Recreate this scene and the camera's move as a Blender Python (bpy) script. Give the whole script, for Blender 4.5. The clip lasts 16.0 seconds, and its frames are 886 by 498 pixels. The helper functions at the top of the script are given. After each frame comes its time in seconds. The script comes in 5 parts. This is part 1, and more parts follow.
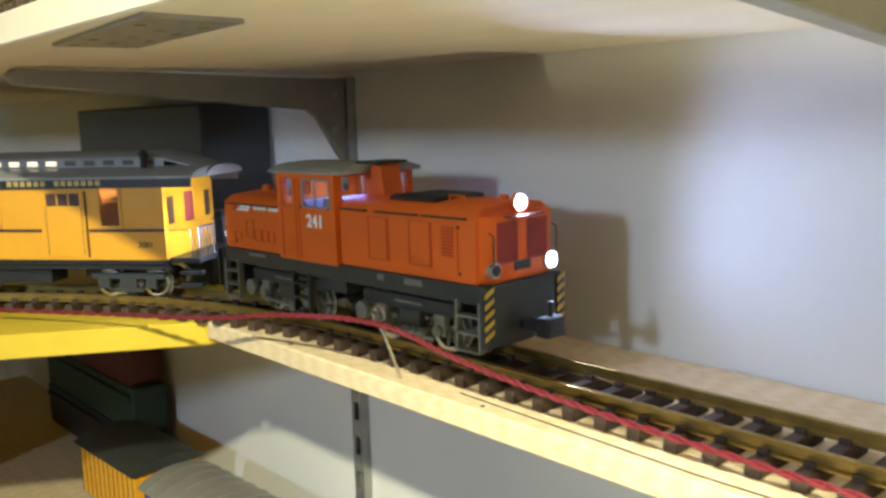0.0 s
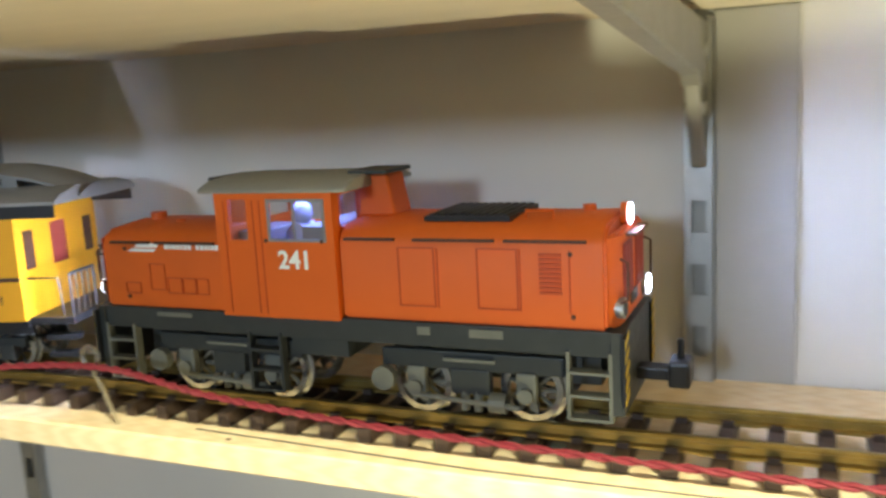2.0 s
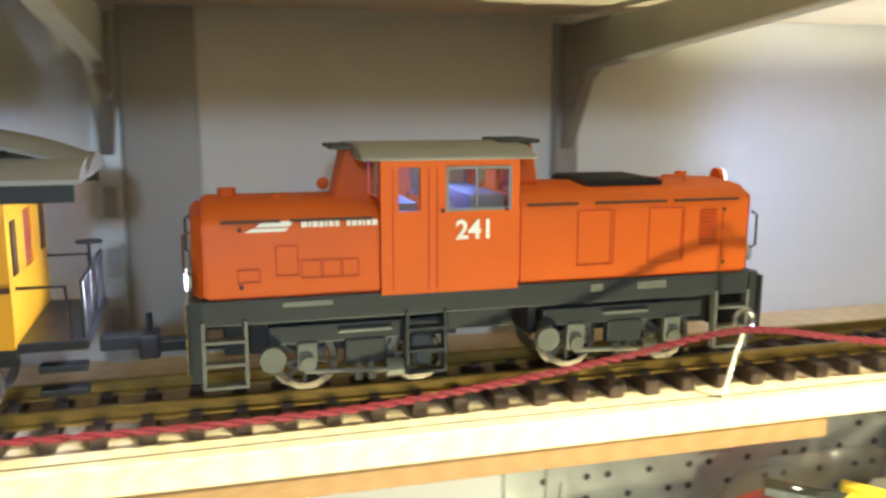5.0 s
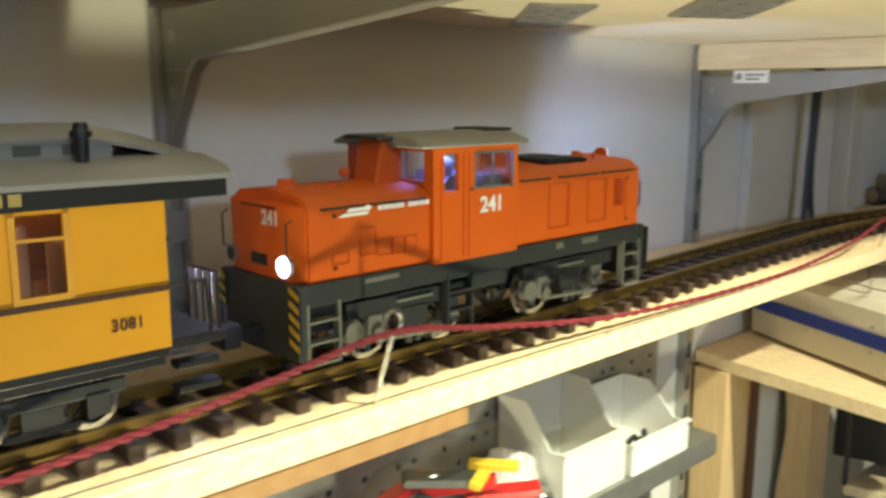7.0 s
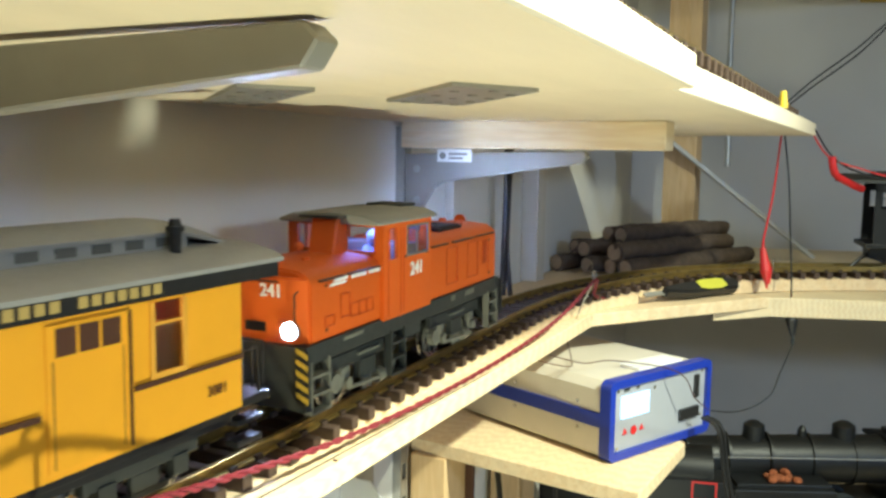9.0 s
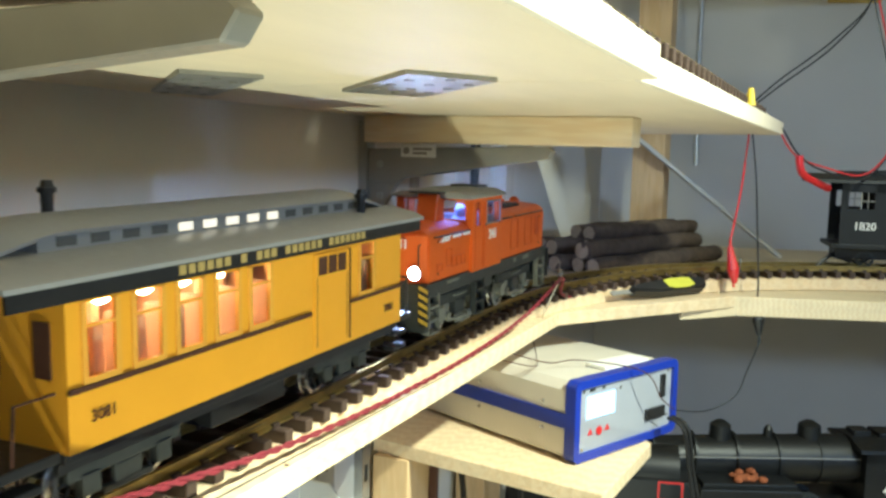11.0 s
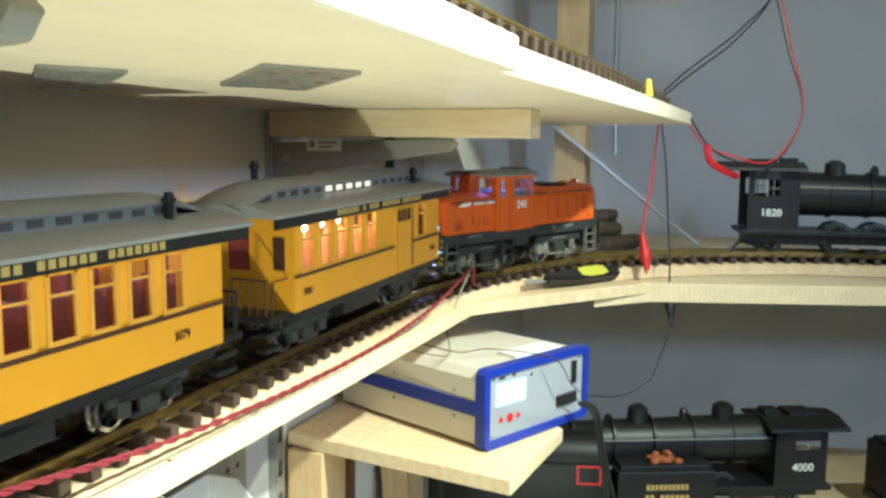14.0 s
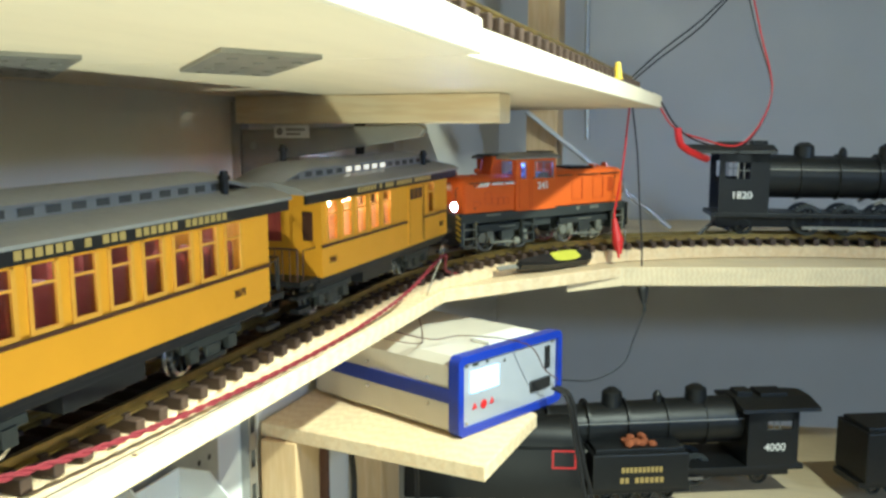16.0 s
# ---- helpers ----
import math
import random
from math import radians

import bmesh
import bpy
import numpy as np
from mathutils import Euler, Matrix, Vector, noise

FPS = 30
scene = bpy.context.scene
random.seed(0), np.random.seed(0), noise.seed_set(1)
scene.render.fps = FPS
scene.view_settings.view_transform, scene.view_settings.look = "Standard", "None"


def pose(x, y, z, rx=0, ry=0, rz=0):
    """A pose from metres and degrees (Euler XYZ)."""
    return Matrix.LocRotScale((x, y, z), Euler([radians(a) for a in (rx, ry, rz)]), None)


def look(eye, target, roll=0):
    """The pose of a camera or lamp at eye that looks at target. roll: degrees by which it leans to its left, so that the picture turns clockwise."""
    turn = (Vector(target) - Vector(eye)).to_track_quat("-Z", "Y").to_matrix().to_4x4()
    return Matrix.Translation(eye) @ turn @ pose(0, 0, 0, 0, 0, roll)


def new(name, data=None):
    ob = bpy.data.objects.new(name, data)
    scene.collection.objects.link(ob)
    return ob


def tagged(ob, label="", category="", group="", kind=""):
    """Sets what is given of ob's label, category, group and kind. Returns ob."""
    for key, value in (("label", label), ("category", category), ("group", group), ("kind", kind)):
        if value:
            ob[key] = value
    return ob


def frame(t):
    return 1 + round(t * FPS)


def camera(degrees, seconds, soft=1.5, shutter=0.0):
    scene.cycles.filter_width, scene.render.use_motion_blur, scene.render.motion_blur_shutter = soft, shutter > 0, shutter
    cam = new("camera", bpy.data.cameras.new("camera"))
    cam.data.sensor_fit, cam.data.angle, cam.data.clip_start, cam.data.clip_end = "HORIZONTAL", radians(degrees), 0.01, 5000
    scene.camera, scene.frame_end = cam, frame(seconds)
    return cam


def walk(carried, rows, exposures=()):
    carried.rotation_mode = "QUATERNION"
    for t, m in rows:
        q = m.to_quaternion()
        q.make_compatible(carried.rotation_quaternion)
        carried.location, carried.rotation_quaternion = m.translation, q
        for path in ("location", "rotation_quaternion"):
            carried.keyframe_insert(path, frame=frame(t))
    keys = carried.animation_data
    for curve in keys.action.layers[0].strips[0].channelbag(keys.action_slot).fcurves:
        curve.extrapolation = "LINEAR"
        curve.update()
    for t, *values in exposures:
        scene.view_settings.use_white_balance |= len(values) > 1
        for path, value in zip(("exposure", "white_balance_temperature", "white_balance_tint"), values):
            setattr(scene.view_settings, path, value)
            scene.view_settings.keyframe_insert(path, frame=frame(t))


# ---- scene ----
cam = camera(54.55, 16.0, soft=2.8, shutter=0.5)
PATH = [
    (0, look((0.1429, -0.5983, 0.2012), (-0.5891, 0.0657, 0.0486), -1.64)),
    (0.5, look((0.1536, -0.6025, 0.2038), (-0.5524, 0.0875, 0.0443), -1.66)),
    (1, look((0.1665, -0.5945, 0.2001), (-0.4943, 0.1396, 0.0435), -2.43)),
    (1.5, look((0.0983, -0.6050, 0.2068), (-0.4386, 0.2236, 0.0481), -3.24)),
    (2, look((0.0660, -0.6129, 0.2049), (-0.3203, 0.2934, 0.0337), -3.13)),
    (2.5, look((0.0629, -0.6436, 0.2070), (-0.2051, 0.3047, 0.0372), -1.33)),
    (3, look((0.0871, -0.6762, 0.2038), (-0.1587, 0.2767, 0.0263), -1.28)),
    (5.5, look((0.0445, -0.6317, 0.1902), (0.4709, 0.2566, 0.0196), -0.14)),
    (6, look((0.0274, -0.5992, 0.1883), (0.5866, 0.2122, 0.0179), -0.93)),
    (6.5, look((0.0275, -0.5834, 0.1837), (0.6693, 0.1627, 0.0064), -0.64)),
    (7, look((0.0591, -0.5883, 0.1891), (0.7402, 0.1225, 0.0136), 0.24)),
    (7.5, look((0.0973, -0.5564, 0.2090), (0.8789, 0.0440, 0.0404), -0.19)),
    (8, look((0.1162, -0.5092, 0.2065), (0.9786, -0.0196, 0.0782), -0.40)),
    (8.5, look((0.1232, -0.4984, 0.2059), (1.0233, -0.0768, 0.0962), 0.37)),
    (9, look((0.1253, -0.5097, 0.2134), (1.0239, -0.0844, 0.1054), 0.93)),
    (11.5, look((0.1513, -0.5101, 0.2096), (1.0661, -0.1212, 0.1003), 1.39)),
    (12, look((0.1471, -0.5157, 0.2116), (1.0639, -0.1313, 0.1028), 1.24)),
    (12.5, look((0.1446, -0.5302, 0.2136), (1.0653, -0.1553, 0.1051), 1.03)),
    (13, look((0.1494, -0.5449, 0.2132), (1.0756, -0.1843, 0.1026), 0.84)),
    (13.5, look((0.1496, -0.5501, 0.2093), (1.0802, -0.2021, 0.0959), 0.79)),
    (14, look((0.1589, -0.5542, 0.2103), (1.0934, -0.2176, 0.0942), 0.71)),
    (14.5, look((0.1609, -0.5584, 0.2111), (1.0988, -0.2316, 0.0950), 0.41)),
    (15, look((0.1598, -0.5617, 0.2099), (1.1001, -0.2420, 0.0932), 0.40)),
    (15.5, look((0.1588, -0.5657, 0.2100), (1.1002, -0.2519, 0.0864), 0.32)),
    (16, look((0.1674, -0.5571, 0.2092), (1.1093, -0.2478, 0.0782), 0.10)),
]
walk(cam, PATH, [(0, 0.08, 6500, 10), (3, 0.2, 6700, 10), (5.5, -0.15, 6500, 10), (7, -0.5, 6450, 10), (8, -0.55, 6250, 10), (9, -0.25, 5900, 9), (12.5, -0.2, 5450, 8), (16, -0.15, 5350, 7)])


# ---- world, lights, exposure ----
world = bpy.data.worlds.new("room_air")
world.use_nodes = True
world.node_tree.nodes["Background"].inputs[0].default_value = (1.0, 0.92, 0.78, 1)
world.node_tree.nodes["Background"].inputs[1].default_value = 0.07
scene.world = world
scene.view_settings.exposure = 0.0


def lamp(name, where, target, size, watts, color, spread=180):
    data = bpy.data.lights.new(name, "AREA")
    data.shape, data.size, data.energy, data.color, data.spread = "DISK", size, watts, color, radians(spread)
    ob = new(name, data)
    ob.matrix_world = look(where, target)
    return tagged(ob, "lamp of the hobby room", "lamp", kind="structure")


# warm ceiling bulb in front of the shelves, cool daylight from the room's window, warm bench lamp below
lamp("ceiling_bulb", (0.66, -1.22, 1.04), (0.45, -0.25, 0.0), 0.06, 40.0, (0.95, 0.95, 0.67), 124)
lamp("window_daylight", (-0.24, -2.95, 0.72), (0.35, -0.1, 0.05), 0.22, 23.0, (0.56, 0.75, 1.0), 170)
lamp("bench_lamp", (0.30, -0.76, -0.645), (0.60, -0.15, 0.2), 0.07, 6.0, (0.95, 0.93, 0.60), 120)


# ---- materials ----
def material(name, color, rough=0.5, metal=0.0, vary=0.12, scale=30.0, bump=0.15, fine=220.0, coat=0.0, stretch=(1, 1, 1), tint=None):
    m = bpy.data.materials.new(name)
    m.use_nodes = True
    n, k = m.node_tree.nodes, m.node_tree.links
    b = n["Principled BSDF"]
    co = n.new("ShaderNodeTexCoord")
    mp = n.new("ShaderNodeMapping")
    mp.inputs["Scale"].default_value = stretch
    k.new(co.outputs["Object"], mp.inputs["Vector"])
    big, small = n.new("ShaderNodeTexNoise"), n.new("ShaderNodeTexNoise")
    big.inputs["Scale"].default_value, small.inputs["Scale"].default_value = scale, fine
    big.inputs["Detail"].default_value, small.inputs["Detail"].default_value = 5, 3
    for t in (big, small):
        k.new(mp.outputs[0], t.inputs["Vector"])
    info = n.new("ShaderNodeObjectInfo")
    ramp = n.new("ShaderNodeMixRGB")
    dark = [c * (1 - 2.2 * vary) for c in color] if tint is None else tint
    light = [min(1, c * (1 + vary)) for c in color]
    ramp.inputs[1].default_value = (*dark, 1)
    ramp.inputs[2].default_value = (*light, 1)
    add = n.new("ShaderNodeMath")
    add.operation = "MULTIPLY_ADD"
    k.new(info.outputs["Random"], add.inputs[0])
    add.inputs[1].default_value = 0.18
    k.new(big.outputs["Fac"], add.inputs[2])
    k.new(add.outputs[0], ramp.inputs[0])
    k.new(ramp.outputs[0], b.inputs["Base Color"])
    rr = n.new("ShaderNodeMapRange")
    rr.inputs["To Min"].default_value, rr.inputs["To Max"].default_value = max(0.03, rough - 0.12), min(1, rough + 0.12)
    k.new(small.outputs["Fac"], rr.inputs["Value"])
    k.new(rr.outputs[0], b.inputs["Roughness"])
    bp = n.new("ShaderNodeBump")
    bp.inputs["Strength"].default_value, bp.inputs["Distance"].default_value = bump, 0.0006
    k.new(small.outputs["Fac"], bp.inputs["Height"])
    k.new(bp.outputs[0], b.inputs["Normal"])
    b.inputs["Metallic"].default_value = metal
    b.inputs["Coat Weight"].default_value = coat
    return m


def pine(name, color, across):
    """Planed softwood: long streaks along the board and a few darker rings."""
    m = material(name, color, 0.6, 0, 0.10, 9, 0.25, 160, stretch=across)
    n, k = m.node_tree.nodes, m.node_tree.links
    w = n.new("ShaderNodeTexWave")
    w.inputs["Scale"].default_value, w.inputs["Distortion"].default_value, w.inputs["Detail"].default_value = 14, 7, 3
    co = n.new("ShaderNodeTexCoord")
    mp = n.new("ShaderNodeMapping")
    mp.inputs["Scale"].default_value = across
    k.new(co.outputs["Object"], mp.inputs["Vector"])
    k.new(mp.outputs[0], w.inputs["Vector"])
    mix = n.new("ShaderNodeMixRGB")
    mix.blend_type = "MULTIPLY"
    mix.inputs[2].default_value = (0.80, 0.66, 0.47, 1)
    fac = n.new("ShaderNodeMath")
    fac.operation = "MULTIPLY"
    fac.inputs[1].default_value = 0.38
    k.new(w.outputs["Fac"], fac.inputs[0])
    k.new(fac.outputs[0], mix.inputs[0])
    b = n["Principled BSDF"]
    k.new(b.inputs["Base Color"].links[0].from_socket, mix.inputs[1])
    k.new(mix.outputs[0], b.inputs["Base Color"])
    return m


def glow(name, color, strength):
    m = bpy.data.materials.new(name)
    m.use_nodes = True
    b = m.node_tree.nodes["Principled BSDF"]
    b.inputs["Base Color"].default_value = (*color, 1)
    b.inputs["Emission Color"].default_value = (*color, 1)
    b.inputs["Emission Strength"].default_value = strength
    return m


def glass(name, color=(1, 1, 1), rough=0.02, alpha=0.0):
    m = bpy.data.materials.new(name)
    m.use_nodes = True
    n, k = m.node_tree.nodes, m.node_tree.links
    out = n["Material Output"]
    tr, gl, mx = n.new("ShaderNodeBsdfTransparent"), n.new("ShaderNodeBsdfGlossy"), n.new("ShaderNodeMixShader")
    mx.inputs[0].default_value = 0.07
    tr.inputs[0].default_value = (*color, 1)
    gl.inputs["Roughness"].default_value = rough
    k.new(tr.outputs[0], mx.inputs[1])
    k.new(gl.outputs[0], mx.inputs[2])
    k.new(mx.outputs[0], out.inputs["Surface"])
    return m


PLASTER = material("wall_plaster", (0.70, 0.68, 0.64), 0.85, 0, 0.05, 5, 0.3, 120)
CEIL = material("ceiling_paint", (0.6, 0.57, 0.5), 0.9, 0, 0.05, 4)
CONCRETE = material("floor_concrete", (0.22, 0.2, 0.18), 0.85, 0, 0.15, 6, 0.4)
PINE = pine("pine_board", (0.78, 0.62, 0.40), (1.0, 9.0, 9.0))
PINE_Y = pine("pine_batten", (0.80, 0.67, 0.45), (9.0, 1.0, 9.0))
PINE_Z = pine("pine_post", (0.70, 0.50, 0.27), (9.0, 9.0, 1.0))
PANEL = material("coated_shelf_board", (0.76, 0.66, 0.50), 0.6, 0, 0.06, 7, 0.15, 150, stretch=(1, 4, 4))
YELLOW_PAINT_SHADE = material("yellow_paint_and_shade", (0.74, 0.52, 0.04), 0.5, 0, 0.08, 20)
GALV = material("galvanised_steel", (0.40, 0.40, 0.38), 0.42, 0.75, 0.16, 40, 0.1)
GREY_STEEL = material("grey_lacquered_steel", (0.30, 0.29, 0.26), 0.45, 0.35, 0.1, 30, 0.1)
HOLE_SHADE = material("hole_shade", (0.02, 0.02, 0.02), 0.7)
BRASS = material("brass_rail", (0.42, 0.30, 0.09), 0.36, 0.85, 0.22, 60, 0.1, tint=(0.14, 0.10, 0.04))
SLEEPER = material("brown_plastic_sleeper", (0.060, 0.036, 0.024), 0.6, 0, 0.25, 90, 0.4)
ORANGE = material("orange_red_paint", (0.70, 0.120, 0.006), 0.52, 0, 0.06, 25, 0.06)
ORANGE_LOW = material("orange_red_panel_line", (0.50, 0.065, 0.006), 0.5, 0, 0.1, 25)
CHASSIS = material("dark_grey_chassis", (0.034, 0.038, 0.036), 0.5, 0, 0.2, 70, 0.25)
BOGIE = material("grey_green_bogie", (0.19, 0.19, 0.155), 0.5, 0.1, 0.2, 80, 0.25)
ROOF_GREY = material("grey_roof_paint", (0.26, 0.26, 0.23), 0.5, 0, 0.08, 20, 0.1)
COACH_ROOF = material("coach_roof_grey", (0.30, 0.30, 0.29), 0.38, 0, 0.06, 20, 0.08, coat=0.15)
BLACK = material("black_plastic", (0.016, 0.016, 0.017), 0.42, 0, 0.2, 60, 0.2)
COACH = material("coach_yellow", (0.80, 0.37, 0.016), 0.42, 0, 0.05, 25, 0.08)
NOSE_SHADED_RED = material("shaded_red_grille", (0.30, 0.035, 0.020), 0.5, 0, 0.1, 40)
COACH_TRIM = material("coach_trim_brown", (0.075, 0.030, 0.016), 0.5, 0, 0.1, 40)
COACH_FRAME = material("coach_window_frame", (0.74, 0.37, 0.04), 0.5, 0, 0.08, 40)
GOLD = material("gold_lettering", (0.52, 0.38, 0.13), 0.4, 0.2, 0.05, 60)
WHITE = material("white_lettering", (0.85, 0.85, 0.82), 0.5, 0, 0.02, 60)
STEEL = material("bright_wheel_steel", (0.62, 0.62, 0.60), 0.22, 0.95, 0.1, 60)
ROPE = material("red_cord", (0.17, 0.010, 0.018), 0.75, 0, 0.2, 300, 0.6, 700)
STRIPE = material("hazard_yellow", (0.60, 0.40, 0.04), 0.5)
RED = material("red_plastic", (0.60, 0.02, 0.02), 0.4)
BLUE = material("blue_plastic_frame", (0.012, 0.035, 0.34), 0.36, 0, 0.06, 40)
CREAM = material("cream_sheet_metal", (0.62, 0.58, 0.50), 0.5, 0, 0.04, 30)
SILVER = material("silver_front_panel", (0.40, 0.42, 0.47), 0.4, 0.2, 0.04, 40)
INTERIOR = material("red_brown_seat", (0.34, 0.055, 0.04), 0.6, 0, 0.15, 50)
LIT_SEAT = material("lit_seat_tan", (0.55, 0.34, 0.18), 0.6, 0, 0.1, 50)
BARK = material("log_bark", (0.10, 0.07, 0.05), 0.9, 0, 0.4, 60, 1.0, 200)
LOG_END = material("log_end_wood", (0.36, 0.26, 0.16), 0.8, 0, 0.15, 80)
LAMP_WHITE = glow("headlamp_white", (0.50, 0.63, 1.0), 800.0)
LAMP_BEAM = glow("headlamp_beam", (0.42, 0.58, 1.0), 2000.0)
LAMP_RIM = glow("headlamp_rim", (0.85, 0.88, 1.0), 4.0)
LAMP_REAR = glow("rear_lamp_white", (0.60, 0.70, 1.0), 1200.0)
CAB_LIGHT = glow("cab_led", (0.22, 0.32, 1.0), 22.0)
COACH_DIM = glow("dim_coach_led", (1.0, 0.88, 0.76), 110.0)
COACH_LIGHT = glow("coach_bulb", (1.0, 0.66, 0.32), 110.0)
SCREEN = glow("lcd_screen", (0.45, 0.70, 1.0), 1.6)
GLASS = glass("clear_glass")
TINTED = glass("tinted_glass", (0.95, 0.95, 0.95), 0.05)


# ---- mesh helpers ----
def box(bm, lo, hi, bevel=0.0, turn=None):
    size = [b - a for a, b in zip(lo, hi)]
    mid = Vector([(a + b) / 2 for a, b in zip(lo, hi)])
    m = Matrix.Translation(mid) @ (turn or Matrix.Identity(4)) @ Matrix.Diagonal((*size, 1))
    made = bmesh.ops.create_cube(bm, size=1.0, matrix=m)
    if bevel:
        edges = list({e for v in made["verts"] for e in v.link_edges})
        bmesh.ops.bevel(bm, geom=edges, offset=bevel, segments=2, affect="EDGES", profile=0.6)


def rod(bm, a, b, r, r2=None, sides=12):
    a, b = Vector(a), Vector(b)
    d = b - a
    m = Matrix.Translation((a + b) / 2) @ d.to_track_quat("Z", "Y").to_matrix().to_4x4()
    bmesh.ops.create_cone(bm, cap_ends=True, segments=sides, radius1=r, radius2=r if r2 is None else r2, depth=d.length, matrix=m)


def ball(bm, c, r, scale=(1, 1, 1)):
    bmesh.ops.create_icosphere(bm, subdivisions=2, radius=r, matrix=Matrix.Translation(c) @ Matrix.Diagonal((*scale, 1)))


def prism(bm, pts, lo, hi, axis=2):
    """A polygon given in two axes, drawn out along the third."""
    def place(p, h):
        q = list(p)
        q.insert(axis, h)
        return bm.verts.new(q)
    a, b = [place(p, lo) for p in pts], [place(p, hi) for p in pts]
    faces = [bm.faces.new(a), bm.faces.new(b)]
    for i in range(len(pts)):
        j = (i + 1) % len(pts)
        faces.append(bm.faces.new((a[i], a[j], b[j], b[i])))
    bmesh.ops.recalc_face_normals(bm, faces=faces)
    return faces


def tube(bm, pts, r, sides=8):
    """A bent rod through the points."""
    pts = [Vector(p) for p in pts]
    rings = []
    for i, p in enumerate(pts):
        d = (pts[min(i + 1, len(pts) - 1)] - pts[max(i - 1, 0)]).normalized()
        u = d.orthogonal().normalized() if not rings else (rings[-1][1] - d * rings[-1][1].dot(d)).normalized()
        w = d.cross(u)
        rings.append(([bm.verts.new(p + r * (u * math.cos(a) + w * math.sin(a))) for a in [2 * math.pi * k / sides for k in range(sides)]], u))
    for (ra, _), (rb, _) in zip(rings, rings[1:]):
        for k in range(sides):
            bm.faces.new((ra[k], ra[(k + 1) % sides], rb[(k + 1) % sides], rb[k]))
    bm.faces.new(rings[0][0][::-1])
    bm.faces.new(rings[-1][0])


def smooth_line(pts, steps=8):
    """A smooth curve through the points."""
    pts = [Vector(p) for p in pts]
    out = []
    for i in range(len(pts) - 1):
        p0, p1, p2, p3 = pts[max(i - 1, 0)], pts[i], pts[i + 1], pts[min(i + 2, len(pts) - 1)]
        for k in range(steps):
            t = k / steps
            out.append(0.5 * (2 * p1 + (p2 - p0) * t + (2 * p0 - 5 * p1 + 4 * p2 - p3) * t * t + (3 * p1 - p0 - 3 * p2 + p3) * t ** 3))
    return out + [pts[-1]]


def part(name, bm, mat, parent=None, label="", flat=True):
    me = bpy.data.meshes.new(name)
    bm.normal_update()
    bm.to_mesh(me)
    bm.free()
    me.materials.append(mat)
    if not flat:
        me.polygons.foreach_set("use_smooth", [True] * len(me.polygons))
        me.set_sharp_from_angle(angle=radians(40))
    ob = new(name, me)
    ob.parent = parent
    if label:
        tagged(ob, label)
    return ob


def pieces(name, bm, mat, parent=None, label=""):
    """Each separate piece of bm as a part of its own."""
    left, made = set(bm.verts), []
    while left:
        seed = left.pop()
        group, todo = {seed}, [seed]
        while todo:
            for e in todo.pop().link_edges:
                for v in e.verts:
                    if v not in group:
                        group.add(v)
                        todo.append(v)
        left -= group
        index = {v: i for i, v in enumerate(group)}
        faces = {f for v in group for f in v.link_faces}
        me = bpy.data.meshes.new(name)
        me.from_pydata([v.co[:] for v in index], [], [[index[v] for v in f.verts] for f in faces])
        me.materials.append(mat)
        ob = new(name, me)
        ob.parent = parent
        made.append(tagged(ob, label))
    bm.free()
    return made


def blocks(name, mat, parent, lohi, bevel=0.0, label="", split=False):
    bm = bmesh.new()
    for lo, hi in lohi:
        box(bm, lo, hi, bevel)
    return pieces(name, bm, mat, parent, label)[0] if split else part(name, bm, mat, parent, label)


def thing(name, label, category, group="", m=None, kind=""):
    ob = new(name)
    ob.empty_display_size = 0.02
    if m:
        ob.matrix_world = m
    return tagged(ob, label, category, group, kind)


def lettering(name, text, size, m, mat, parent, bold=0.0):
    cu = bpy.data.curves.new("type", "FONT")
    cu.body, cu.size, cu.extrude, cu.offset = text, size, 0.0002, bold
    cu.align_x, cu.align_y, cu.resolution_u = "CENTER", "CENTER", 3
    tmp = new("type", cu)
    me = bpy.data.meshes.new_from_object(tmp.evaluated_get(bpy.context.evaluated_depsgraph_get()))
    bpy.data.objects.remove(tmp)
    me.materials.clear()
    me.materials.append(mat)
    ob = new(name, me)
    ob.parent = parent
    ob.matrix_local = m
    return ob


SIDE = Matrix.Rotation(radians(90), 4, "X")      # writing that faces -y and reads along +x
BACK = Matrix.Rotation(radians(-90), 4, "Z") @ SIDE   # writing that faces -x

# ---- the line that the train follows ----
YC = -0.136
X_LEFT, R_LEFT, X_RIGHT, R_RIGHT = -0.44, 0.72, 1.10, 0.73


def along(s):
    """x, y and heading on the track's middle, s metres along."""
    if s < X_LEFT:
        a = (X_LEFT - s) / R_LEFT
        return X_LEFT - R_LEFT * math.sin(a), YC - R_LEFT * (1 - math.cos(a)), a
    if s > X_RIGHT:
        a = (s - X_RIGHT) / R_RIGHT
        return X_RIGHT + R_RIGHT * math.sin(a), YC - R_RIGHT * (1 - math.cos(a)), -a
    return s, YC, 0.0


def rise(s):
    """How far the line has climbed, s metres along."""
    return 0.0205 * min(1.0, max(0.0, s - 0.55))


# ---- the large structure ----
def slab(name, lo, hi, mat, label, category):
    bm = bmesh.new()
    box(bm, lo, hi)
    return tagged(part(name, bm, mat), label, category, kind="structure")


